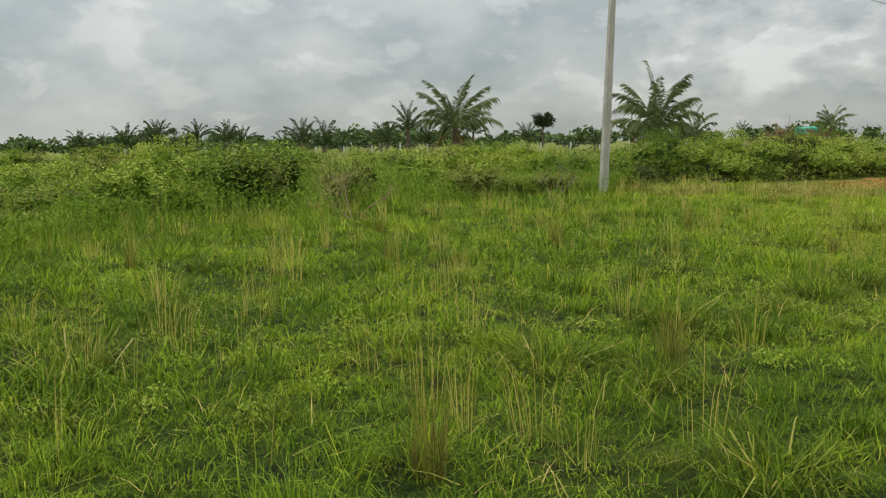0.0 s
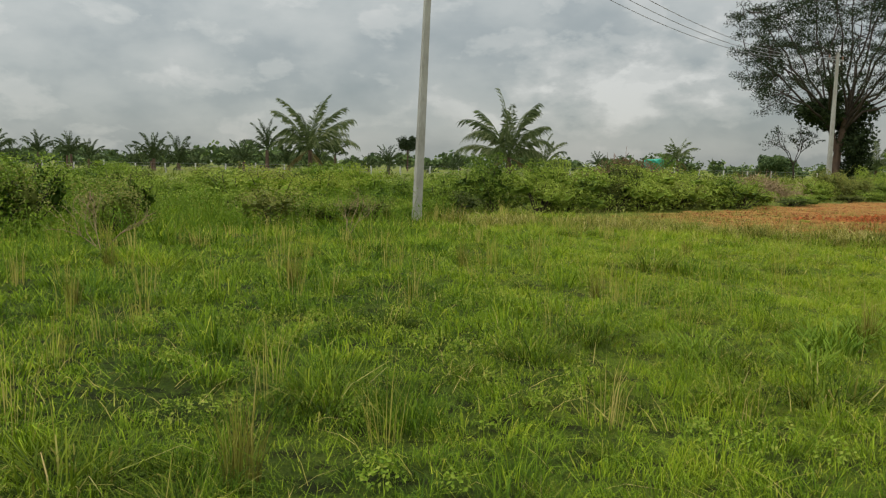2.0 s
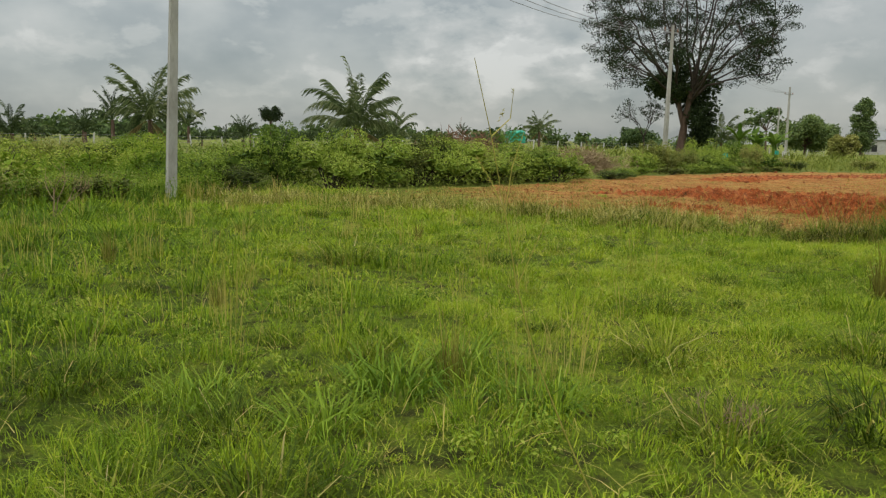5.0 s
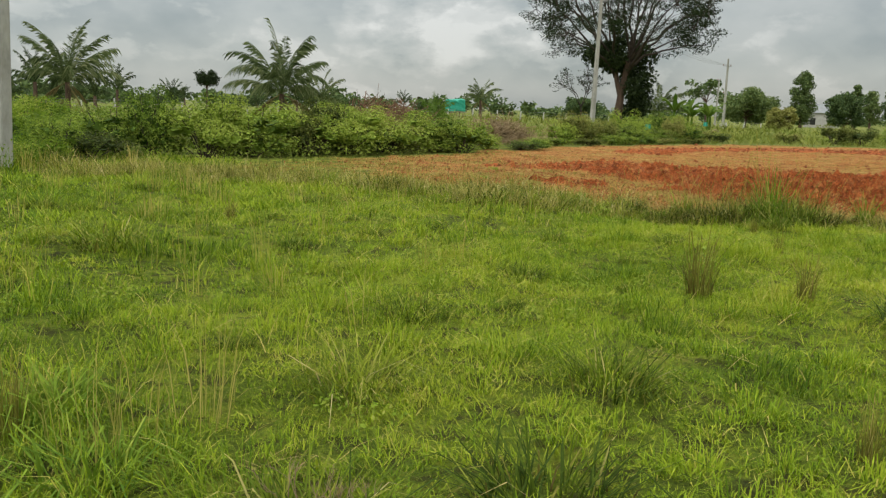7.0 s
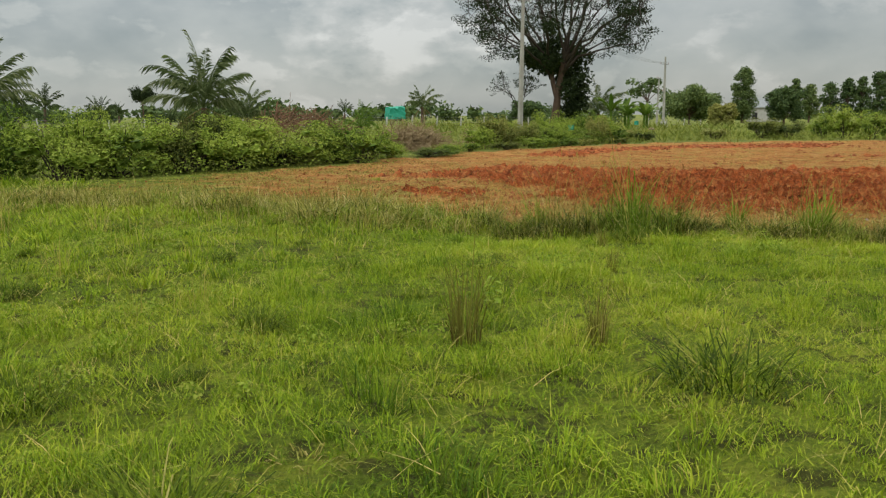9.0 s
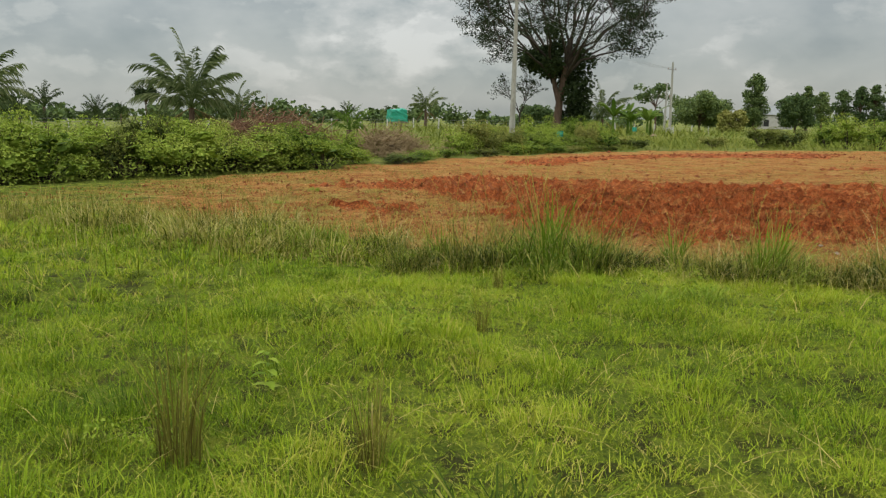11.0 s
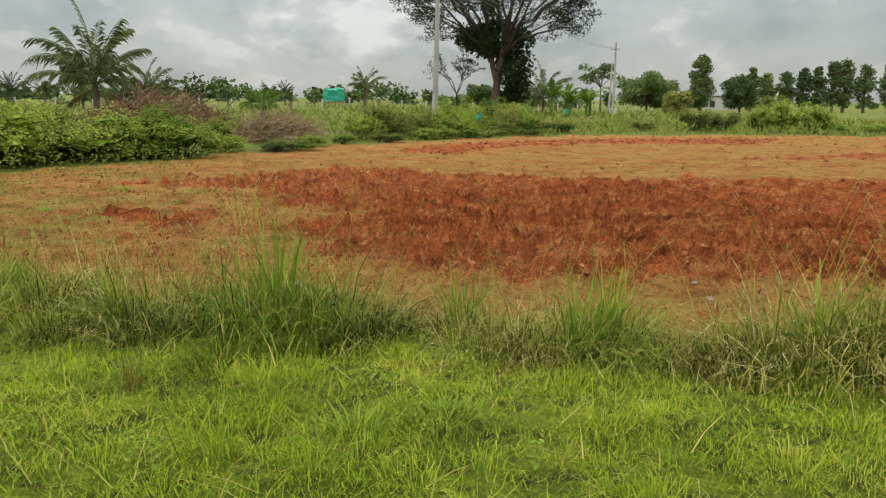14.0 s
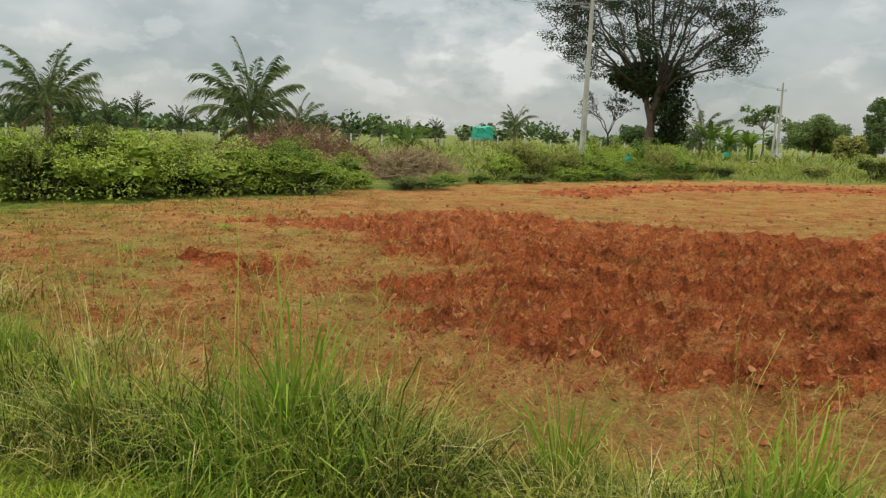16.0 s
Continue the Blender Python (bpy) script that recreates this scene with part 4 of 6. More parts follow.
def shrubs():
    r = np.random.default_rng(23)
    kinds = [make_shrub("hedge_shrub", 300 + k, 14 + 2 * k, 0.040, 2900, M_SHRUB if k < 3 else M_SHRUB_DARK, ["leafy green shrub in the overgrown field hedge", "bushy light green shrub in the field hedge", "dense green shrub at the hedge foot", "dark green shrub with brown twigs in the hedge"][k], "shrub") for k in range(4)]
    spots = [[], [], [], []]
    # the hedge runs from the pole north-east along the field
    line = np.array([(3.6, 24.6), (6.4, 25.4), (8.6, 27.2), (11.2, 29.2), (14.0, 30.9), (16.6, 33.6), (20.0, 37.2), (24.5, 39.9), (28.5, 42.0)])
    for (ax, ay), (bx, by) in zip(line[:-1], line[1:]):
        n = max(2, int(math.hypot(bx - ax, by - ay) / 0.75))
        for i in range(n):
            s = (i + r.uniform(0, 1)) / n
            x, y = ax + (bx - ax) * s, ay + (by - ay) * s
            for back in (0.3, 1.5, 3.0):
                if r.uniform() < (0.85, 0.65, 0.25)[int(back > 1) + int(back > 2)]:
                    far = (x - 3.6) / 25
                    h = (r.uniform(0.62, 1.3) + 0.35 * (r.uniform() < 0.2)) * (1 + 0.28 * math.sin(1.9 * x + 0.7 * y) * math.sin(0.8 * x + 1.0)) * (1 - 0.05 * far) + 0.22 * (x < 14.5) * (back > 1)
                    px, py = x - 0.55 * back + r.normal(0, 0.25), y + 0.8 * back + r.normal(0, 0.25)
                    if math.hypot((px - 17.3) / 1.5, py - 36.6) < 1.5 or (math.hypot(px - 16.3, py - 34.4) < 2.0):
                        continue
                    spots[int(r.choice(4, p=(0.20, 0.16, 0.20, 0.44)))].append((px, py, r.uniform(1.3, 2.2) * (1 - 0.2 * far), h))
            if r.uniform() < (0.0 if x < 15 else 0.6):
                spots[int(r.integers(0, 4))].append((x + 0.4 + r.normal(0, 0.3), y - 0.6 + r.normal(0, 0.3), r.uniform(0.9, 1.6), r.uniform(0.25, 0.5)))
    # big bushes by the hedge's foot
    spots[2] += [(14.3, 30.3, 2.1, 0.95), (13.4, 30.4, 1.6, 0.9), (10.6, 28.6, 2.4, 1.3), (9.6, 27.9, 2.2, 1.3), (12.0, 29.9, 2.4, 1.2), (8.0, 26.9, 2.4, 1.25)]
    # low bushes along the far side of the field
    for x in np.arange(23, 60, 1.25):
        tall = 1.0 if x < 31 else 0.6
        for back in (0.0, 1.6, 3.4):
            if r.uniform() < (0.6 if x < 31 else 0.16):
                y0 = np.interp(x, [23, 28.5, 31, 60], [39.6, 42.2, 43.3, 42.4])
                spots[int(r.integers(0, 4))].append((x - 0.3 * back + r.normal(0, 0.5), y0 + back + r.normal(0, 0.4), r.uniform(1.2, 2.3), tall * r.uniform(0.45, 1.2)))
    spots[0] += [(41.8, 42.9, 2.4, 1.75), (42.9, 42.3, 2.2, 1.5), (40.9, 43.4, 1.6, 1.3)]
    spots[3] += [(37.5, 44.0, 2.0, 1.1), (39.4, 44.2, 2.0, 1.0)]
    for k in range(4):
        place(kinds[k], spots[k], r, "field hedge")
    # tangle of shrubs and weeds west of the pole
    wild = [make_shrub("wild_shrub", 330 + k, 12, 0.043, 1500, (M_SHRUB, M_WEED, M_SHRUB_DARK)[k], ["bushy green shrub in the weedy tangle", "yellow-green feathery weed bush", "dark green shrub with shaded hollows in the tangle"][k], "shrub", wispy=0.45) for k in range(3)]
    spots = [[(-4.0, 17.5, 2.4, 1.4), (-5.2, 16.6, 2.2, 1.2), (-3.4, 18.6, 2.0, 1.55), (-11.0, 29.6, 2.4, 1.9), (-9.8, 29.2, 2.2, 1.6), (-12.4, 30.2, 2.4, 1.6)], [], []]
    while len(spots[0]) + len(spots[1]) + len(spots[2]) < 150:
        y = 12 + 46 * r.uniform() ** 1.5
        x = r.uniform(-7 - 0.62 * y, 3.4)
        if x > min(-4.4 + max(0.0, y - 13.5) * 0.85, 3.2):
            continue
        h = r.uniform(0.3, 0.75) if y < 17 else r.uniform(0.5, 1.45)
        spots[int(r.choice(3, p=(0.35, 0.38, 0.27)))].append((x, y, r.uniform(1.2, 2.2) * (1 + 0.012 * (y - 12)), h))
    # low weeds where the meadow meets the hedge and round the pole's foot
    for _ in range(22):
        u = r.uniform()
        x, y = 0.6 + 4.0 * u + r.normal(0, 0.4), 21.4 + 1.8 * u + r.normal(0, 0.7)
        if math.hypot(x - 3.8, y - 22.13) > 0.45:
            spots[int(r.choice(3, p=(0.2, 0.6, 0.2)))].append((x, y, r.uniform(0.8, 1.5), r.uniform(0.28, 0.6)))
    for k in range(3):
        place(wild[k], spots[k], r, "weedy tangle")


shrubs()


def tall_herbs():
    """Fine feathery herbs that fill the tangle and thin out into the meadow."""
    r = np.random.default_rng(34)
    y = 10 + 26 * r.uniform(0, 1, 26000) ** 1.3
    x = r.uniform(-20, 5, 26000)
    edge = np.minimum(-4.6 + np.maximum(0.0, y - 11.5) * 0.8, 3.6) + 1.2 * waves(x, y, 3.0, 35)
    keep = (x < edge + r.uniform(0, 2.0, len(x)) ** 2 * 0.4) & (waves(x, y, 1.5, 36) > -0.6) & (np.hypot(x - 3.8, y - 22.13) > 0.35)
    x, y = x[keep], y[keep]
    n = len(x)
    t = r.uniform(0.25, 0.75, n) * (0.8 + 0.3 * waves(x, y, 2.0, 37))
    t = np.abs(t) + 0.1
    stems = blades(x, y, height(x, y), t, r.uniform(0.006, 0.016, n), t * r.uniform(0, 0.4, n), t * r.uniform(0, 0.4, n), 38)
    own = np.repeat(np.arange(n), 5)
    c = np.stack([x[own], y[own], height(x, y)[own] + t[own] * r.uniform(0.45, 1.0, len(own))], 1) + r.normal(0, 0.07, (len(own), 3))
    v, f, w = leaves(c, 0.055, 39, 0.4, 0.15, np.tile([0.0, -0.3, 1.0], (len(c), 1)), 0.6)
    hue = np.clip(r.normal(0.45, 0.16, n) + 0.12 * waves(x, y, 2.6, 40), 0, 1)
    v, f, w = joined([(stems[0], stems[1], hue[stems[2]]), (v, f, np.repeat(hue[own], 4))])
    return tagged(piece("tall_herbs", mesh_np("tall_herbs", v, f, w), M_WEED), "feathery yellow-green weeds filling the rough ground", "weeds", kind="stuff")


tall_herbs()


# ---- palms ----
def frond(length, rise, sag, pairs, leaf, seed, width=0.05):
    """A palm frond growing along +x: a rib that rises and arches over, with two rows of long hanging leaflets."""
    r = np.random.default_rng(seed)
    s = np.linspace(0, 1, 11)
    bow = rise - sag * 2.4 * s ** 1.8
    ds = length / 10
    px = np.r_[0, np.cumsum(np.cos(bow[:-1]) * ds)]
    pz = np.r_[0, np.cumsum(np.sin(bow[:-1]) * ds)]
    sway = 0.10 * length * r.normal() * s * s
    rib = tube(np.stack([px, sway, pz], 1), np.linspace(0.045, 0.008, 11) * max(0.6, length / 4), 4)
    t = np.clip(np.linspace(0.16, 0.995, pairs) + r.normal(0, 0.004, pairs), 0.1, 1)
    bx, by, bz = np.interp(t, s, px), np.interp(t, s, sway), np.interp(t, s, pz)
    ang = np.interp(t, s, bow)
    gx, gz = np.cos(ang), np.sin(ang)
    vs, tint = [], []
    for sd in (-1, 1):
        ln = leaf * (0.30 + 0.85 * np.sin(np.pi * (0.10 + 0.82 * t)) ** 0.7) * r.uniform(0.55, 1.15, pairs)
        # leaflets sweep forwards along the rib and hang where it lies flat
        hang = 0.08 + 0.65 * np.clip(gx, 0, 1) * r.uniform(0.3, 1.4, pairs)
        d = np.stack([gx * (0.8 + 0.5 * t), sd * r.uniform(0.4, 0.75, pairs), gz * (0.8 + 0.5 * t) - hang], 1)
        d /= np.linalg.norm(d, axis=1)[:, None]
        base = np.stack([bx, by, bz], 1)
        mid = base + d * (ln * 0.5)[:, None]
        tip = base + d * ln[:, None] - np.stack([0 * ln, 0 * ln, ln * hang * r.uniform(0.3, 0.7, pairs)], 1)
        w = np.stack([gx, 0 * gx, gz], 1) * width
        vs.append(np.stack([base, mid + w * 0.5, tip, mid - w * 0.5], 1).reshape(-1, 3))
        tint.append(np.repeat(np.clip(r.normal(0.5, 0.17, pairs), 0, 1), 4))
    v = np.concatenate(vs)
    k = np.arange(2 * pairs)[:, None] * 4
    f = np.stack([k + [0, 1, 2], k + [0, 2, 3]], 1).reshape(-1, 3)
    return rib, (v, f, np.concatenate(tint))


def turned(bit, m):
    v, f, t = bit
    m = np.array(m)
    return v @ m[:3, :3].T + m[:3, 3], f, t


def palm(name, seed, trunk, reach, fronds, pairs, leaf_mat, label, detailed=True, dry=3, upright=0.0, width=0.030):
    """A coconut palm: ringed trunk, a crown of arching fronds, old dry ones hanging below."""
    r = np.random.default_rng(seed)
    root = new(name)
    zs = np.linspace(-0.1, trunk, 12)
    rad = np.interp(zs, [0, trunk * 0.3, trunk], [0.30, 0.2, 0.17]) * (1 + 0.06 * (np.arange(12) % 2))
    piece("trunk", mesh_np("trunk", *tube(np.stack([0.05 * np.sin(zs), 0 * zs, zs], 1), rad, 9), smooth_faces=True), M_BARK, root)
    rest = []
    for k in range(fronds + dry):
        old = k >= fronds
        u = (k + 0.5) / fronds if not old else 1.0
        rise = radians((83 - 62 * u ** 1.1 + upright) if not old else -30) + r.normal(0, 0.10)
        sag = (0.24 + 0.58 * u ** 0.8) * r.uniform(0.6, 1.35) if not old else 0.4
        ln = reach * (1.0 - 0.10 * u) * r.uniform(0.85, 1.1) * (0.8 if old else 1)
        rib, lf = frond(ln, rise, sag, pairs, reach * 0.16, seed * 50 + k, width)
        m = Matrix.Translation((0, 0, trunk)) @ Matrix.Rotation(k * 2.399 + r.normal(0, 0.2), 4, "Z")
        v, f, t = joined([turned(rib, m), turned(lf, m)])
        if detailed:
            piece("frond", mesh_np("frond", v, f, t), M_PALM_DRY if old else leaf_mat, root, "brown dead hanging frond" if old else "")
        else:
            rest.append((v, f, t))
    if rest:
        piece("crown", mesh_np("crown", *joined(rest)), leaf_mat, root)
    return tagged(root, label, "palm tree")


def put(ob, x, y, turn=0.0, scale=1.0, dz=0.0):
    ob.matrix_basis = pose(x, y, ground_z(x, y) + dz, 0, 0, turn)
    ob.scale = (scale,) * 3
    return ob


put(palm("coconut_palm", 11, 2.2, 4.9, 22, 46, M_PALM, "dark green coconut palm with dry lower fronds"), -7.9, 82.0, 20, 1.12)
put(palm("coconut_palm", 12, 1.9, 5.1, 21, 48, M_PALM, "green young coconut palm with arching feathery fronds"), 9.6, 66.0, 75, 1.0)
put(palm("coconut_palm", 13, 1.2, 2.6, 16, 40, M_PALM, "small coconut palm beside a taller one", dry=4), 12.6, 68.0, 10)
put(palm("coconut_palm", 14, 0.6, 1.7, 13, 26, M_PALM_LIGHT, "light green young coconut palm with upright fronds", dry=0, upright=4), 18.9, 57.4, 120)
put(palm("coconut_palm", 15, 2.4, 3.4, 18, 36, M_PALM, "dark green coconut palm beside a green shelter", dry=3), 40.3, 128.0, 45, 1.05)
put(palm("coconut_palm", 16, 1.8, 5.0, 18, 44, M_PALM, "green palm with drooping fronds under a big tree", dry=2), 54.0, 97.0, 45, 0.85)


def far_palms():
    r = np.random.default_rng(31)
    kinds = [palm("far_palm", 20 + k, (1.3, 2.3, 0.7)[k], 3.3, 15, 18, M_PALM_FAR, "distant dark green coconut palm", detailed=False, dry=1, upright=(6, 14, 0)[k], width=0.16) for k in range(3)]
    spots = []
    for x in np.arange(-75, 0, 3.0):      # plantation edge in the west
        spots.append((x + r.normal(0, 2.2), 118 + r.normal(0, 8) + 0.10 * abs(x), 0.72 + 0.75 * r.uniform() ** 2))
    for x in np.arange(-4, 40, 5.5):
        spots.append((x + r.normal(0, 1.5), 134 + r.normal(0, 8), r.uniform(0.4, 0.75)))
    for x in (-5.5, -1.5, 3.5, 6.0, 13.5, 16.5, 22, 26):
        spots.append((x, 100 + r.normal(0, 4), r.uniform(0.35, 0.65)))
    for k, (x, y, s) in enumerate(spots):
        kind = kinds[k % 3]
        m = pose(x, y, ground_z(x, y), 0, 0, float(r.uniform(0, 360)))
        ob = kind if k < 3 else copy_thing(kind, m)
        if k < 3:
            ob.matrix_basis = m
        ob.scale = (s,) * 3
        ob["group"] = "distant palms"


far_palms()


# ---- trees ----
def grow(r, start, way, length, radius, depth, spread, out, tips, shrink=0.72, up=0.12):
    """Branches by forking, as tapering tubes; the twig ends are kept as tips."""
    pts = [start]
    w = way
    for _ in range(3):
        w = w + r.normal(0, 0.10, 3) + [0, 0, up * 0.3]
        w = w / np.linalg.norm(w)
        pts.append(pts[-1] + w * length / 3)
    out.append(tube(pts, np.linspace(radius, radius * 0.68, 4), 7 if radius > 0.1 else 4))
    if depth == 0:
        tips.append(pts[-1])
        return
    if depth <= 2:
        tips.append(pts[2])
    for k in range(2 if r.uniform() < 0.5 else 3):
        side = np.cross(w, r.normal(0, 1, 3))
        side /= np.linalg.norm(side) + 1e-9
        nw = w + side * spread * r.uniform(0.55, 1.2) + [0, 0, up]
        grow(r, pts[-1] - w * 0.02, nw / np.linalg.norm(nw), length * shrink * r.uniform(0.8, 1.2), radius * 0.62, depth - 1, spread, out, tips, shrink, up)


def clumps(r, tips, rad, each, flat=0.6):
    tips = np.asarray(tips)
    q = ball(r, (len(tips), each)) * rad * 0.72
    q[:, :, 2] *= flat
    return (tips[:, None] + q).reshape(-1, 3)


def big_tree():
    """An old spreading tree: limbs fan out from a short bole and fork towards a wide, high crown of flat leaf pads."""
    r = np.random.default_rng(404)
    root = new("rain_tree")
    bole = np.array([(0, 0, -0.3), (0.05, 0, 1.2), (0.25, 0.05, 3.2), (0.55, 0.1, 5.2), (0.75, 0.1, 6.6)])
    second = np.array([(0.2, 0.05, 2.8), (-0.25, 0.2, 4.4), (-0.5, 0.3, 6.2)])
    piece("trunk", mesh_np("trunk", *joined([tube(bole, [0.66, 0.42, 0.34, 0.29, 0.25], 12), tube(second, [0.27, 0.24, 0.2], 9)]), smooth_faces=True), M_BARK, root)
    mid, wide, rise, drop = np.array([0.1, 0.0, 12.9]), 11.0, 8.8, 6.8

    # pads of leaves lie towards the crown's surface, fewer on its underside
    pads = []
    while len(pads) < 760:
        d = r.normal(0, 1, 3)
        d /= np.linalg.norm(d)
        if d[2] < 0:
            d[:2] *= max(0.45, math.hypot(d[0], d[1])) ** -0.65
        deep = r.uniform(0.45, 1.0) ** 0.45
        lump = 0.88 + 0.12 * math.sin(4.1 * math.atan2(d[1], d[0]) + 3 * d[2]) + 0.06 * math.sin(9 * d[0] + 7 * d[2])
        p = mid + d * deep * lump * [wide, wide, rise if d[2] > 0 else drop]
        side = math.hypot(p[0], p[1])
        if p[2] < 6.3 or (d[2] < -0.1 and side < 6.0) or (d[2] < 0 and r.uniform() < 0.25):
            continue
        pads.append(p)
    pads = np.array(pads)
    # limbs: each main limb serves the pads nearest to its direction
    ways = []
    for k in range(27):
        el, az = radians((14, 38, 62, 24, 50, 78, 32)[k % 7] + r.normal(0, 5)), k * 2.399
        ways.append((math.cos(el) * math.cos(az), math.cos(el) * math.sin(az), math.sin(el)))
    ways = np.array(ways)
    fork = np.array([0.2, 0.1, 5.6])
    to = (pads - fork) / np.linalg.norm(pads - fork, axis=1)[:, None]
    own = np.argmax(to @ ways.T, axis=1)
    for k in range(len(ways)):
        mine = pads[own == k]
        if len(mine) < 4:
            continue
        end = fork + (mine.mean(0) - fork) * 1.08
        start = (bole[-1] if ways[k][0] > 0 else second[-1]) - [0, 0, r.uniform(0, 1.5)]
        bow = start + (end - start) * 0.45 + [0, 0, 1.3]
        u = np.linspace(0, 1, 9)[:, None]
        path = (1 - u) ** 2 * start + 2 * u * (1 - u) * bow + u * u * end
        path[1:-1] += r.normal(0, 0.14, (7, 3))
        bits = [tube(path, np.linspace(0.15, 0.04, 9), 6)]
        # boughs gather the pads in groups of five, twigs reach each pad
        left = list(range(len(mine)))
        while left:
            i = left[0]
            near = sorted(left, key=lambda j: np.linalg.norm(mine[j] - mine[i]))[:5]
            left = [j for j in left if j not in near]
            hub = mine[near].mean(0) * 0.75 + end * 0.25
            cost = np.linalg.norm(path - hub, axis=1) + 0.6 * np.linalg.norm(path - end, axis=1)
            at = path[max(2, int(np.argmin(cost)))]
            bits.append(tube([at, (at + hub) / 2 + r.normal(0, 0.2, 3) + [0, 0, 0.2], hub], [0.065, 0.045, 0.028], 4))
            for j in near:
                bits.append(tube([hub, (hub + mine[j]) / 2 + r.normal(0, 0.12, 3), mine[j]], [0.035, 0.024, 0.010], 3))
        piece("limb", mesh_np("limb", *joined(bits), smooth_faces=True), M_LIMB, root)
    cs = clumps(r, pads, 0.95, 84, 0.42)
    piece("crown", mesh_np("crown", *leaves(cs, 0.165, 405, 0.6)), M_TREE, root, "dark open crown of small leaves")
    # creepers wrapped round the bole, hanging low on one side
    high = np.concatenate([ball(r, (240,)) * [0.8, 0.8, 0.7] + c for c in r.normal(0, 1, (20, 3)) * [1.0, 0.9, 0.8] + [-1.4, 0.2, 7.2]])
    low = np.concatenate([ball(r, (300,)) * [0.9, 0.8, 0.8] + c for c in np.stack([1.7 + r.normal(0, 0.55, 16), 1.1 + r.normal(0, 0.4, 16), np.linspace(1.4, 7.2, 16)], 1)])
    piece("creeper", mesh_np("creeper", *leaves(np.concatenate([high, low]), 0.32, 406, 0.7)), M_TREE, root, "dense dark creeper round the bole")
    return tagged(root, "tall dark spreading tree with an open crown and creepers", "tree")


put(big_tree(), 43.0, 84.0, -25)


def tree(name, seed, trunk, size, label, shape="round", count=2600, leaf=0.5, mat=None):
    """A smaller or distant tree: forked limbs and a crown of leaf clumps. size: crown width and height."""
    r = np.random.default_rng(seed)
    root = new(name)
    w, h = size
    limbs, tips = [tube([(0, 0, -0.2), (0.05, 0.03, trunk * 0.5), (0.0, 0.1, trunk + h * 0.3)], [0.05 * h, 0.035 * h, 0.02 * h], 8)], []
    n = 60 if shape != "open" else 12
    for k in range(n):
        a, u = r.uniform(0, 6.283), r.uniform(0, 1)
        if shape == "round":
            b, e = (k % 9) * 2.399 + seed, -0.5 + 1.0 * ((k % 9) / 8)
            lobe = np.array([0.30 * w * math.cos(b) * math.cos(e * 1.6), 0.30 * w * math.sin(b) * math.cos(e * 1.6), trunk + h * (0.52 + 0.30 * math.sin(e * 2.2) + 0.05 * math.sin(5 * b))])
            d = r.normal(0, 1, 3)
            lobe = lobe + d / np.linalg.norm(d) * [0.19 * w, 0.19 * w, 0.19 * h] * r.uniform(0.5, 1.0)
            rr, z = math.hypot(lobe[0], lobe[1]), lobe[2]
            a = math.atan2(lobe[1], lobe[0])
        elif shape == "tall":
            rr, z = w / 2 * (math.sin(math.pi * min(1, 0.12 + 0.88 * u)) ** 0.6) * r.uniform(0.3, 0.95), trunk + h * u
        else:
            rr, z = w / 2 * r.uniform(0.2, 1.0), trunk + h * (0.55 + 0.45 * u)
        tip = np.array([rr * math.cos(a), rr * math.sin(a), z])
        base = np.array([0, 0.05, min(z * 0.75, trunk + h * 0.3)])
        limbs.append(tube([base, (base + tip) / 2 + [0, 0, 0.08 * h], tip], [0.014 * h, 0.009 * h, 0.003 * h], 4))
        tips.append(tip)
    rad = (0.15 if shape == "round" else 0.24 if shape == "tall" else 0.2) * w
    piece("trunk", mesh_np("trunk", *joined(limbs)), M_BARK, root)
    cs = clumps(r, tips, rad, count // n, 0.75 if shape != "open" else 0.45)
    cs[:, 2] = np.maximum(cs[:, 2], trunk * 0.5)
    piece("crown", mesh_np("crown", *leaves(cs, leaf, seed + 1, 0.65)), mat or M_FARTREE, root)
    return tagged(root, label, "tree")


# by the big tree, and the trees beyond the far side of the field
def thin_tree():
    r = np.random.default_rng(501)
    root = new("thin_tree")
    bits, tips = [], []
    bits.append(tube([(0, 0, -0.2), (0.05, 0, 0.9), (0.0, 0.05, 1.9)], [0.13, 0.10, 0.08], 7))
    for k in range(4):
        way = np.array([0.65 * math.cos(1.6 * k + 0.4), 0.65 * math.sin(1.6 * k + 0.4), 1.0])
        grow(r, np.array([0, 0.05, 1.8]), way / np.linalg.norm(way), 1.5, 0.06, 3, 0.6, bits, tips, 0.75, 0.05)
    piece("trunk", mesh_np("trunk", *joined(bits)), M_LIMB, root)
    piece("crown", mesh_np("crown", *leaves(clumps(r, tips, 0.45, 9, 0.5), 0.17, 502, 0.6)), M_TREE, root, "sparse small leaves")
    return tagged(root, "thin half-bare tree with open twigs", "tree")


put(thin_tree(), 40.2, 86.8)
put(tree("umbrella_tree", 502, 3.0, (7.5, 5.0), "slender tree with a flat open crown", "open", 900, 0.5), 85.9, 142.6)
put(tree("round_tree", 503, 1.0, (17, 10.5), "broad dark green rounded tree", "round", 14400, 0.65), 148.0, 229.0)
put(tree("poplar_like_tree", 504, 2.0, (8.0, 15.5), "tall narrow dark green tree", "tall", 11200, 0.58), 184.0, 254.0)
put(tree("round_bush", 505, 0.2, (6.2, 4.6), "rounded green bush in the pasture", "round", 5000, 0.45, M_SHRUB_DARK), 113.0, 160.0)
put(tree("round_tree", 506, 1.2, (10.5, 9.2), "dark green rounded tree on a short trunk", "round", 10400, 0.54), 158.5, 199.5)
put(tree("round_tree", 507, 0.3, (10, 5.6), "dark green dome-shaped tree", "round", 10400, 0.58), 92.0, 219.0)
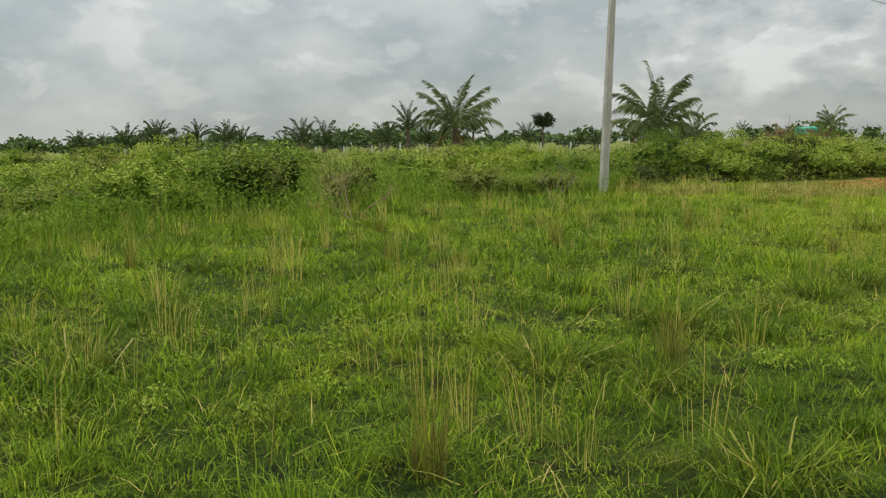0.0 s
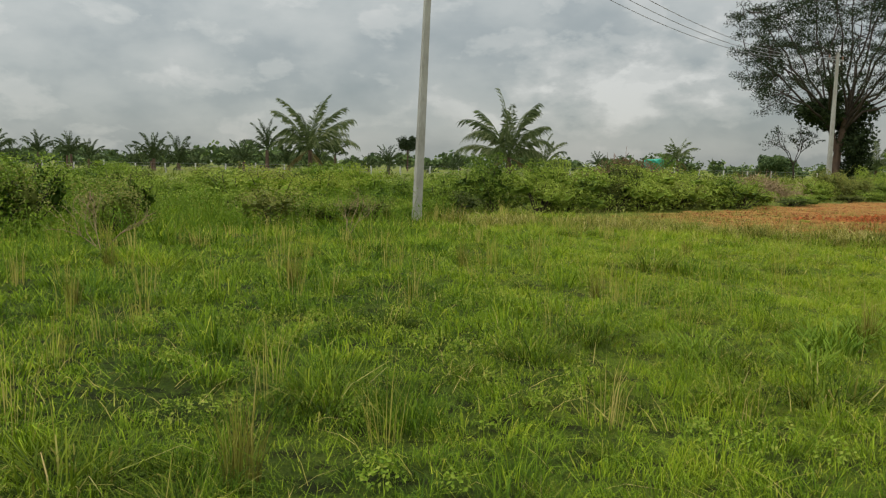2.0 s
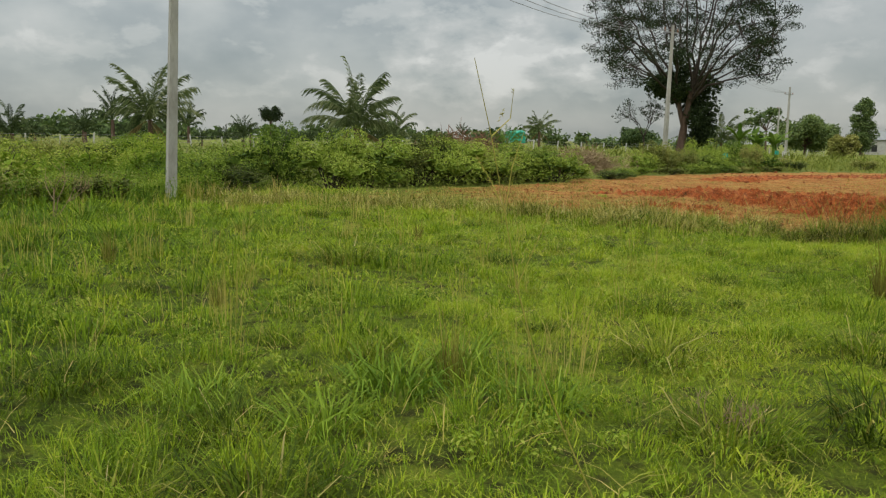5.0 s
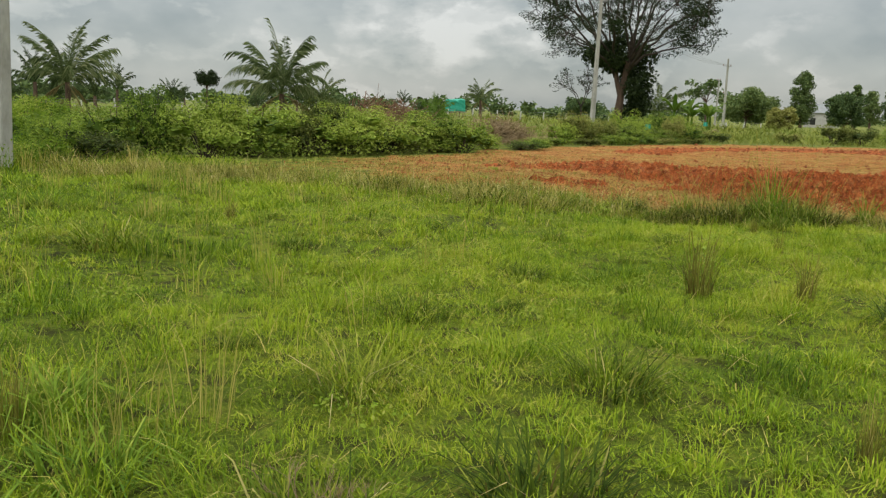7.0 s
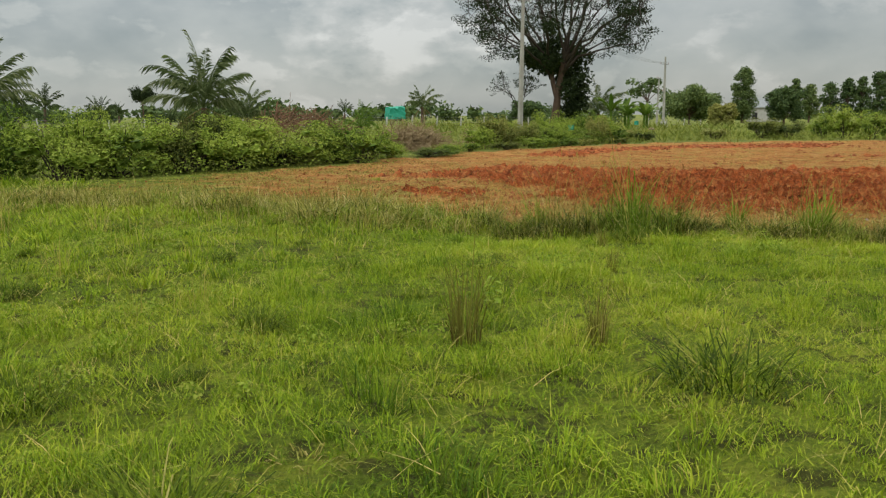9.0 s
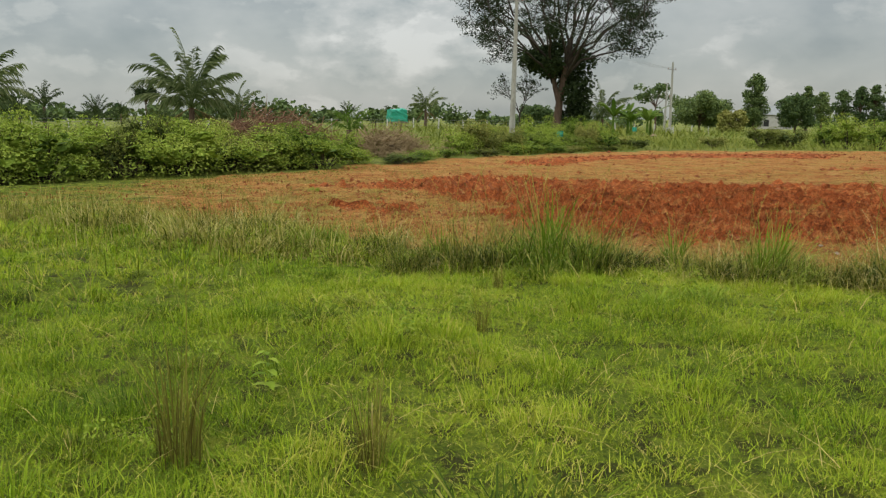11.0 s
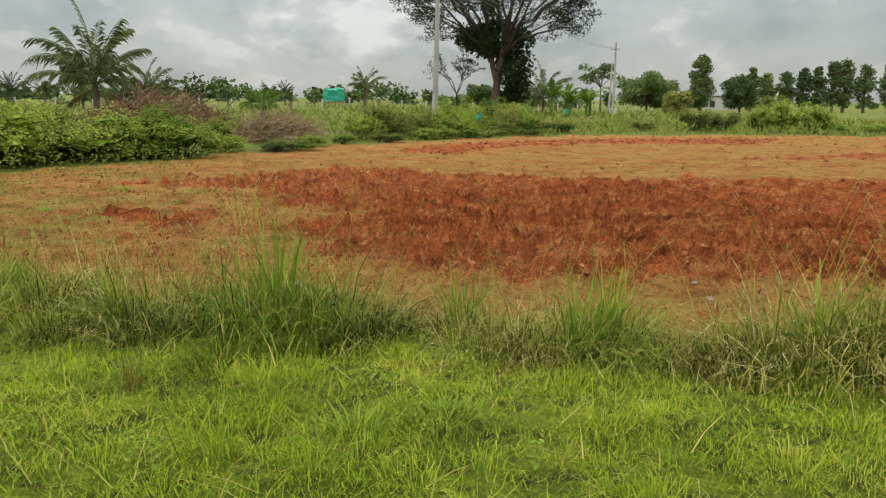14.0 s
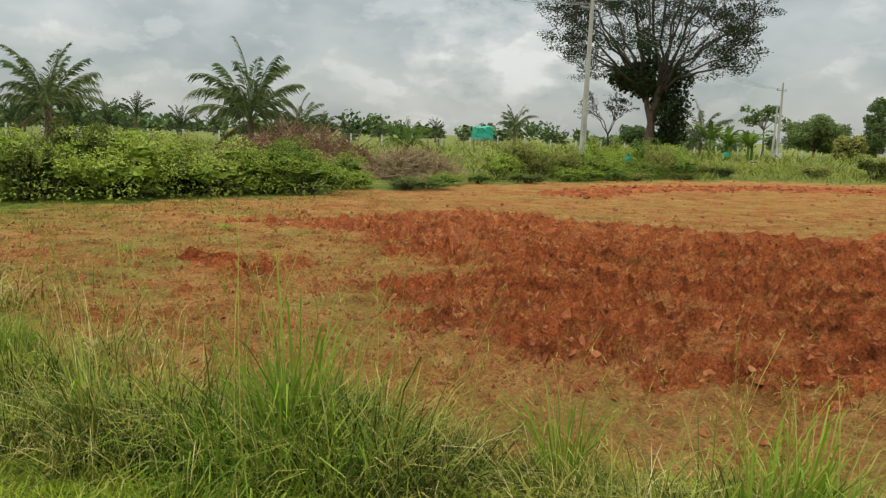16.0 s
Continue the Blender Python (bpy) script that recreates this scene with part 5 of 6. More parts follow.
put(tree("stalked_tree", 508, 3.2, (4.6, 3.8), "dark tree with a rounded top above the palms", "round", 3000, 0.3, M_TREE), -1.5, 160.0)
for k, (x, y, w, h) in enumerate([(203, 244.5, 5.5, 9), (207.5, 240.5, 6, 9.5), (211.5, 237, 5.5, 10.5), (214.5, 234, 5, 11), (218, 231, 6, 13), (220.5, 229, 6, 13.5), (199, 247, 4.5, 11), (226, 226, 7, 12), (232, 222, 7, 12), (239, 217, 7, 13)]):
    put(tree("slim_tree", 520 + k, 3.0, (w, h), "slim green tree in a loose row", "tall", 2200, 0.75), x, y)


def tree_belt():
    """Low woods along the horizon, past counting."""
    r = np.random.default_rng(71)
    cs = []
    for x0, x1, y, hh, step in ((-190, 60, 215, 4.6, 2.4), (60, 130, 240, 4.2, 2.6), (-190, -20, 175, 3.6, 2.6), (130, 420, 330, 6.5, 4.0)):
        for x in np.arange(x0, x1, step):
            h = hh * r.uniform(0.55, 1.2) * (1 + 0.3 * math.sin(x * 0.11))
            w = r.uniform(2.5, 4.5)
            q = ball(r, (110,)) * [w * 0.6, 1.5, h * 0.32] + [x + r.normal(0, 1.5), y + r.normal(0, 6), h * 0.5]
            q[:, 2] = np.maximum(q[:, 2], 0.2) + height(q[:, 0], q[:, 1])
            cs.append(q)
    v, f, t = leaves(np.concatenate(cs), 1.1, 72, 0.8)
    return tagged(piece("far_woods", mesh_np("far_woods", v, f, t), M_FARTREE), "distant belt of dark green trees on the horizon", "woods", kind="stuff")


tree_belt()


def banana(seed, tall, label):
    """A banana plant: a fleshy stem and broad arching leaves, some torn."""
    r = np.random.default_rng(seed)
    root = new("banana_plant")
    z = np.linspace(-0.1, tall * 0.5, 6)
    piece("stem", mesh_np("stem", *tube(np.stack([0 * z, 0 * z, z], 1), np.linspace(0.16, 0.09, 6), 8), smooth_faces=True), M_PALM_LIGHT, root)
    for k in range(9):
        a, rise, ln = k * 2.399, radians(r.uniform(35, 80)), tall * r.uniform(0.5, 0.75)
        s = np.linspace(0, 1, 9)
        bow = rise - 1.5 * r.uniform(0.5, 1.1) * s ** 1.5
        px, pz = np.r_[0, np.cumsum(np.cos(bow[:-1]))] * ln / 8, np.r_[0, np.cumsum(np.sin(bow[:-1]))] * ln / 8 + tall * 0.48
        half = 0.26 * np.sin(np.pi * np.clip(s * 0.93 + 0.05, 0, 1)) ** 0.7 * r.uniform(0.7, 1.1, 9)
        rim = lambda sd: np.stack([px, sd * half, pz - 0.12 * half + 0.03 * r.normal(0, 1, 9)], 1)
        mid = np.stack([px, 0 * px, pz + 0.05], 1)
        v = np.concatenate([rim(-1), mid, rim(1)])
        q = np.array([(c * 9 + i, c * 9 + i + 1, (c + 1) * 9 + i + 1, (c + 1) * 9 + i) for c in range(2) for i in range(8)])
        m = np.array(Matrix.Rotation(a, 3, "Z"))
        piece("leaf", mesh_np("leaf", v @ m.T, q, np.full(27, r.uniform(0.2, 0.8))), M_PALM_LIGHT, root)
    return tagged(root, label, "banana plant", "banana plants")


for k, (x, y, h) in enumerate([(46.6, 79.0, 3.4), (48.4, 79.6, 3.0), (49.9, 78.6, 2.6), (47.6, 77.4, 2.4), (51.2, 80.4, 2.8)]):
    put(banana(700 + k, h, "green banana plant with broad leaves near a big tree"), x, y, 40 * k)


# ---- poles and wires ----
def box_bm(bm, sx, sy, sz, at, taper=1.0):
    r = bmesh.ops.create_cube(bm, size=1.0)
    for v in r["verts"]:
        k = taper if v.co.z > 0 else 1.0
        v.co = Vector((v.co.x * sx * k + at[0], v.co.y * sy * k + at[1], v.co.z * sz + at[2]))
    return r["verts"]


def electric_pole(x, y, tall, wide, turn, arms, lean=0.0, label="tapered grey concrete electricity pole"):
    root = new("electricity_pole")
    bm = bmesh.new()
    box_bm(bm, wide, wide * 0.75, tall + 0.6, (0, 0, tall / 2 - 0.3), 0.55)
    bmesh.ops.bevel(bm, geom=bm.edges[:], offset=wide * 0.08, segments=2, affect="EDGES")
    part("shaft", bm, M_CONCRETE, root)
    for z, half in arms:
        bm = bmesh.new()
        box_bm(bm, half * 2, 0.07, 0.08, (0, 0.10, z))
        arm = part("crossarm", bm, M_STEEL, root)
        for s in (-1, 0, 1):
            bm = bmesh.new()
            bmesh.ops.create_cone(bm, cap_ends=True, segments=10, radius1=0.05, radius2=0.035, depth=0.2, matrix=Matrix.Translation((s * half * 0.9, 0.10, z + 0.14)))
            bmesh.ops.create_cone(bm, cap_ends=True, segments=10, radius1=0.075, radius2=0.03, depth=0.05, matrix=Matrix.Translation((s * half * 0.9, 0.10, z + 0.16)))
            part("insulator", bm, M_PORCELAIN, arm)
    root.matrix_basis = pose(x, y, ground_z(x, y), 0, lean, 0) @ pose(0, 0, 0, 0, 0, turn)
    return tagged(root, label, "electricity pole", "electricity poles")


electric_pole(3.80, 22.13, 8.0, 0.205, 35, [(7.5, 0.75)], 2.2, "tapered pale concrete electricity pole at the hedge's end")
electric_pole(26.95, 51.2, 8.0, 0.30, 25, [(7.6, 0.6)], 1.0, "slim pale concrete electricity pole before a tree")
electric_pole(71.0, 111.4, 9.6, 0.42, 30, [(8.6, 1.1), (4.9, 0.4)], 0.0, "grey concrete electricity pole with two crossarms")
foot = bmesh.new()
box_bm(foot, 0.9, 0.9, 1.0, (0, 0, 0.3), 0.8)
bmesh.ops.bevel(foot, geom=foot.edges[:], offset=0.06, segments=2, affect="EDGES")
block = part("footing_block", foot, M_POST, None)
put(block, 70.6, 110.6, 20)
tagged(block, "pale concrete block at an electricity pole's foot", "block")
electric_pole(84.0, 136.0, 8.0, 0.40, 30, [(8.1, 0.6)], 1.5, "leaning grey electricity pole in the distance")


def wire(a, b, sag):
    s = np.linspace(0, 1, 25)[:, None]
    p = np.array(a) * (1 - s) + np.array(b) * s
    p[:, 2] -= (sag * 4 * s * (1 - s))[:, 0]
    return piece("wire", mesh_np("wire", *tube(p, np.full(25, 0.011), 4)), M_WIRE)


def span(name, a, b, half, sag):
    a, b = np.array(a), np.array(b)
    d = b - a
    q = np.array([-d[1], d[0], 0]) / np.hypot(d[0], d[1])
    root = new(name)
    for s in (-1, 0, 1):
        wire(a + q * half * s, b + q * half * s, sag).parent = root
    return tagged(root, "thin sagging electricity wires strung between poles", "wires")


span("overhead_wires", (3.75, 22.15, 7.75), (26.95, 51.2, 7.75), 0.55, 1.35)
span("overhead_wires", (26.95, 51.2, 7.75), (71.0, 111.4, 8.2), 0.55, 0.9)
span("overhead_wires", (-20.0, -8.0, 7.75), (3.75, 22.15, 7.75), 0.55, 0.35)


# ---- fence of stone posts far behind the palms ----
def fence(points, gap, tall):
    root = new("stone_post_fence")
    r = np.random.default_rng(81)
    bm = bmesh.new()
    box_bm(bm, 0.17, 0.15, tall + 0.3, (0, 0, tall / 2 - 0.15), 0.85)
    bmesh.ops.bevel(bm, geom=bm.edges[:], offset=0.02, segments=1, affect="EDGES")
    post = bpy.data.meshes.new("post")
    bm.to_mesh(post)
    bm.free()
    ends = []
    for (ax, ay), (bx, by) in zip(points[:-1], points[1:]):
        n = int(math.hypot(bx - ax, by - ay) / gap)
        for i in range(n):
            x, y = ax + (bx - ax) * i / n, ay + (by - ay) * i / n
            ob = piece("post", post, M_POST, root)
            ob.matrix_basis = pose(x, y, ground_z(x, y), float(r.normal(0, 3)), float(r.normal(0, 3)), float(r.uniform(0, 90)))
            ob.scale = (1, 1, float(r.uniform(0.85, 1.1)))
            ends.append((x, y))
    for z in (0.5, 0.95, 1.35):
        p = np.array([(x, y, ground_z(x, y) + z * tall / 1.5) for x, y in ends])
        piece("wire", mesh_np("wire", *tube(p, np.full(len(p), 0.012), 3)), M_WIRE, root)
    return tagged(root, "line of pale stone fence posts with wire", "fence")


fence([(-48, 92), (0, 97), (30, 104), (66, 112), (84, 118)], 3.2, 1.15)


# ---- shelter wrapped in green sheet, on legs ----
def shelter():
    root = new("raised_shelter")
    r = np.random.default_rng(91)
    bm = bmesh.new()
    box_bm(bm, 3.4, 2.2, 2.1, (0, 0, 2.15), 0.92)
    bmesh.ops.subdivide_edges(bm, edges=bm.edges[:], cuts=5, use_grid_fill=True)
    for v in bm.verts:
        v.co += Vector(r.normal(0, 0.05, 3))
        if v.co.z > 3.0:
            v.co.z += 0.25 * (1 - abs(v.co.y)) + 0.12 * math.sin(v.co.x * 2)
    part("sheet_cover", bm, M_SHEET, root, "green plastic sheet cover")
    for sx in (-1.3, 0, 1.3):
        for sy in (-0.8, 0.8):
            bm = bmesh.new()
            bmesh.ops.create_cone(bm, cap_ends=True, segments=8, radius1=0.09, radius2=0.07, depth=1.5, matrix=Matrix.Translation((sx, sy, 0.6)))
            part("leg", bm, M_TWIG, root)
    bm = bmesh.new()
    box_bm(bm, 3.5, 2.3, 0.1, (0, 0, 1.08))
    part("deck", bm, M_TWIG, root)
    return tagged(root, "green sheet-covered shelter raised on wooden legs", "shelter")


put(shelter(), 33.2, 114.0, 12, 0.7)


# ---- shed far off ----
def shed():
    root = new("shed")
    bm = bmesh.new()
    box_bm(bm, 12, 8, 5.5, (0, 0, 2.75))
    part("wall", bm, M_PLASTER, root)
    bm = bmesh.new()
    vs = [bm.verts.new(p) for p in ((-6.5, -4.6, 5.3), (6.5, -4.6, 5.3), (6.5, 4.6, 5.3), (-6.5, 4.6, 5.3), (-6.5, 0, 8.6), (6.5, 0, 8.6))]
    for f in ((0, 1, 5, 4), (2, 3, 4, 5), (0, 4, 3), (1, 2, 5), (0, 3, 2, 1)):
        bm.faces.new([vs[i] for i in f])
    part("roof", bm, M_ROOF, root, "grey sheet roof")
    for x in (-3, 3):
        bm = bmesh.new()
        box_bm(bm, 1.8, 0.12, 2.4, (x, -4.03, 2.2))
        part("door", bm, M_DARK, root)
    return tagged(root, "grey shed with a sloping sheet roof among trees", "building")


put(shed(), 209.0, 277.0, -35)


# ---- brush piles and dead bushes ----
def stick_bits(r, n, spread, tall, length, thick, rise=0.25):
    bits = []
    for _ in range(n):
        a, d = r.uniform(0, 6.283), math.sqrt(r.uniform(0, 1))
        z = tall * (1 - d * d) * r.uniform(0.2, 1.0)
        c = np.array([d * spread[0] * math.cos(a), d * spread[1] * math.sin(a), z])
        w = np.array([*r.normal(0, 1, 2), r.normal(0.1, rise)])
        w = w / np.linalg.norm(w) * length * r.uniform(0.5, 1.2) / 2
        bits.append(tube([c - w, c + r.normal(0, 0.05, 3), c + w], [thick, thick * 0.8, thick * 0.35], 3))
    return bits


def brush_pile(seed, spread, tall, count, mat, label):
    r = np.random.default_rng(seed)
    root = new("brush_pile")
    a = np.linspace(0, 2 * np.pi, 24, endpoint=False)
    rings = [(0.8, -0.1), (0.65, 0.15), (0.42, 0.32), (0.2, 0.4)]
    v = [(spread[0] * s * math.cos(t) * r.uniform(0.85, 1.1), spread[1] * s * math.sin(t) * r.uniform(0.85, 1.1), tall * h * r.uniform(0.8, 1.1)) for s, h in rings for t in a] + [(0, 0, tall * 0.42)]
    f = [(i * 24 + j, i * 24 + (j + 1) % 24, (i + 1) * 24 + (j + 1) % 24) for i in range(3) for j in range(24)] + [(i * 24 + j, (i + 1) * 24 + (j + 1) % 24, (i + 1) * 24 + j) for i in range(3) for j in range(24)] + [(72 + j, 72 + (j + 1) % 24, 96) for j in range(24)]
    piece("mound", mesh_np("mound", v, f), mat, root)
    piece("twig_tangle", mesh_np("twig_tangle", *joined(stick_bits(r, count, spread, tall * 1.1, 1.4, 0.018, 0.6))), mat, root)
    return tagged(root, label, "brush pile")


put(brush_pile(601, (3.2, 1.8), 1.5, 1100, M_TWIG_RED, "heap of red-brown dry cut brush behind the hedge"), 13.6, 43.9, 5)
put(brush_pile(602, (2.1, 1.2), 1.15, 800, M_TWIG, "heap of pale grey-brown dry branches by the field"), 17.3, 36.9, 20, 0.8)
put(brush_pile(603, (1.0, 0.7), 0.5, 120, M_TWIG, "small heap of dry branches among shrubs"), 20.4, 39.0, 70)


def dead_bush(seed, tall, label):
    r = np.random.default_rng(seed)
    out, tips = [], []
    for k in range(4):
        way = np.array([r.normal(0, 0.5), r.normal(0, 0.5), 1.0])
        grow(r, np.array([0, 0, -0.05]), way / np.linalg.norm(way), tall * 0.42, 0.0105 * tall, 3, 0.6, out, tips, 0.7, 0.1)
    return tagged(piece("dead_bush", mesh_np("dead_bush", *joined(out)), M_TWIG), label, "bush")


put(dead_bush(611, 0.95, "bare dry brown twiggy bush among weeds"), -0.6, 15.2)
put(dead_bush(613, 0.30, "small brittle brown dead weed in the grass"), 8.5, 8.35)
put(dead_bush(614, 0.28, "small brittle brown dead weed in the grass"), 8.62, 8.28)
put(dead_bush(612, 0.9, "bare dry brown twiggy bush among weeds"), 2.6, 18.6)


def tall_weed():
    """A tall dry weed that leans beside the footway."""
    r = np.random.default_rng(620)
    u = np.linspace(0, 1, 9)[:, None]
    stem = np.array([0.42, 0.02, 0]) * (1 - u) ** 1.3 + np.array([-0.06, 0.02, 1.5]) * u + np.stack([0.018 * np.sin(9 * u[:, 0]), 0 * u[:, 0], 0 * u[:, 0]], 1)
    bits = [tube(stem, np.linspace(0.0026, 0.0009, 9), 4)]
    for k, (at, dx, dz) in enumerate(((5, 0.10, 0.22), (6, -0.07, 0.14), (7, 0.06, 0.12), (6, 0.05, 0.2))):
        p = stem[at]
        q = p + [dx, 0.03, dz]
        bits.append(tube([p, (p + q) / 2 + r.normal(0, 0.008, 3), q], [0.002, 0.0015, 0.0008], 3))
        bits.append(leaves(p + (q - p) * r.uniform(0.3, 1, (9, 1)), 0.014, 621 + k, 0.25))
    ob = piece("tall_dry_weed", mesh_np("tall_dry_weed", *joined(bits)), M_STRAW)
    return tagged(ob, "tall thin dry weed stalk beside the footway", "weed")


put(tall_weed(), 7.12, 6.86)


def broad_weed():
    """A young broad-leaved plant: a green stem with pointed leaves in pairs."""
    r = np.random.default_rng(640)
    root = new("broad_leaved_weed")
    z = np.linspace(-0.02, 0.42, 6)
    piece("stem", mesh_np("stem", *tube(np.stack([0.03 * np.sin(4 * z), 0 * z, z], 1), np.linspace(0.006, 0.003, 6), 5)), M_WEED, root)
    for k in range(11):
        a, at, ln = k * 2.2, 0.10 + 0.032 * k, 0.17 - 0.007 * k
        s = np.linspace(0, 1, 6)
        half = 0.24 * ln * np.sin(np.pi * np.clip(s, 0.03, 0.98)) ** 0.8
        px, pz = ln * s, at + 0.35 * ln * s - 0.5 * ln * s * s
        v = np.concatenate([np.stack([px, sd * half, pz + 0.25 * abs(sd) * half], 1) for sd in (-1, 0, 1)])
        q = np.array([(c * 6 + i, c * 6 + i + 1, (c + 1) * 6 + i + 1, (c + 1) * 6 + i) for c in range(2) for i in range(5)])
        piece("leaf", mesh_np("leaf", v @ np.array(Matrix.Rotation(a, 3, "Z")).T, q, np.full(18, r.uniform(0.3, 0.6))), M_WEED, root)
    return tagged(root, "young yellow-green broad-leaved weed in the turf", "weed")


put(broad_weed(), 11.98, 11.93, 30, 0.6)
put(broad_weed(), 15.5, 12.85, 110, 0.34)
put(broad_weed(), 16.74, 12.9, 200, 0.3)
put(broad_weed(), 12.83, 12.67, 60, 0.4)


# ---- clods and stones on the field ----
def lumps(x, y, size, seed, squash=0.65):
    r = np.random.default_rng(seed)
    base = np.array([(1, 0, 0), (0, 1, 0), (-1, 0, 0), (0, -1, 0), (0, 0, 1), (0, 0, -0.6), (0.62, 0.62, 0.5), (-0.6, 0.5, 0.55)])
    tri = np.array([(0, 6, 4), (0, 1, 6), (1, 4, 6), (1, 7, 4), (1, 2, 7), (2, 4, 7), (2, 3, 4), (3, 0, 4), (1, 0, 5), (2, 1, 5), (3, 2, 5), (0, 3, 5)])
    n = len(x)
    v = base[None] * (1 + r.normal(0, 0.2, (n, 8, 1))) * size[:, None, None] * r.uniform(0.7, 1.3, (n, 1, 3)) * [1, 1, squash]
    a = r.uniform(0, 6.283, n)
    ca, sa = np.cos(a)[:, None], np.sin(a)[:, None]
    vx, vy = v[:, :, 0] * ca - v[:, :, 1] * sa + x[:, None], v[:, :, 0] * sa + v[:, :, 1] * ca + y[:, None]
    vz = v[:, :, 2] + (height(x, y) + size * 0.15)[:, None]
    f = (np.arange(n)[:, None, None] * 8 + tri[None]).reshape(-1, 3)
    return np.stack([vx, vy, vz], 2).reshape(-1, 3), f, np.repeat(r.uniform(0, 1, n), 8)


def build_clods():
    r = np.random.default_rng(55)
    x, y = r.uniform(10, 42, 150000), r.uniform(13, 38, 150000)
    near = np.clip(1.15 - np.hypot(x - 16, y - 14) / 20, 0.08, 1)
    keep = (r.uniform(0, 1, len(x)) < till_mask(x, y) * near ** 2 * 0.5) | ((field_mask(x, y) > 0.6) & (r.uniform(0, 1, len(x)) < 0.11 * near))
    x, y = x[keep], y[keep]
    size = np.where(till_mask(x, y) > 0.4, 0.015, 0.009) * r.lognormal(0, 0.55, len(x))
    v, f, t = lumps(x, y, np.clip(size, 0.005, 0.045), 56, 0.8)
    # big clods, heaped in rows by the plough
    x, y = r.uniform(10, 44, 60000), r.uniform(14, 40, 60000)
    heap = waves(x, y, 2.1, 53) + 0.7 * waves(x, y, 0.8, 54)
    keep = (r.uniform(0, 1, len(x)) < till_mask(x, y) * (0.16 + 0.30 * smooth(heap))) | ((field_mask(x, y) > 0.7) & (r.uniform(0, 1, len(x)) < 0.035 * smooth(heap)))
    x, y = x[keep], y[keep]
    big = lumps(x, y, np.clip(0.026 * r.lognormal(0, 0.45, len(x)) * (1 + 0.018 * np.hypot(x - 15, y - 13)), 0.015, 0.10), 58, 0.75)
    v, f, t = joined([(v, f, t), big])
    # broken clods close to the verge
    x, y = r.uniform(14.5, 26, 26000), r.uniform(14.5, 26, 26000)
    keep = (r.uniform(0, 1, len(x)) < till_mask(x, y) * np.clip(1.4 - np.hypot(x - 16, y - 16) / 9, 0.15, 1)) & (waves(x, y, 1.1, 61) + 0.6 * waves(x, y, 0.4, 62) > -0.2)
    x, y = x[keep], y[keep]
    v, f, t = joined([(v, f, t), lumps(x, y, np.clip(0.020 * r.lognormal(0, 0.4, len(x)), 0.010, 0.05), 63, 0.85)])
    # small crumbs: three-sided bits of earth
    x, y = strip(9, 26, 2.5, 14.0, 170000, 59)
    near = np.exp(-np.hypot(x - 16, y - 14) / 7)
    keep = (field_mask(x, y) > 0.4) & (r.uniform(0, 1, len(x)) < near * (0.9 + 1.2 * till_mask(x, y))) & (waves(x, y, 0.7, 51) + 0.6 * waves(x, y, 0.25, 52) > -0.5)
    x, y = x[keep], y[keep]
    n = len(x)
    sz = 0.012 * r.lognormal(0, 0.5, n) * (1 + 0.5 * till_mask(x, y))
    a = r.uniform(0, 6.283, (n, 1)) + np.array([[0, 2.1, 4.2]]) + r.normal(0, 0.3, (n, 3))
    z = height(x, y)
    foot = np.stack([x[:, None] + sz[:, None] * np.cos(a), y[:, None] + sz[:, None] * np.sin(a), np.repeat(z[:, None] - 0.01, 3, 1)], 2)
    top = np.stack([x + r.normal(0, 0.3, n) * sz, y + r.normal(0, 0.3, n) * sz, z + 0.018 * till_mask(x, y) + sz * r.uniform(0.5, 1.1, n)], 1)
    b = np.arange(n)[:, None] * 4
    f2 = np.stack([b + [0, 1, 3], b + [1, 2, 3], b + [2, 0, 3]], 1).reshape(-1, 3)
    v, f, t = joined([(v, f, t), (np.concatenate([foot, top[:, None]], 1).reshape(-1, 3), f2, np.repeat(r.uniform(0, 1, n), 4))])
    return tagged(piece("soil_clods", mesh_np("soil_clods", v, f, t), M_CLOD), "loose clods of dark red ploughed earth", "soil", kind="stuff")


build_clods()


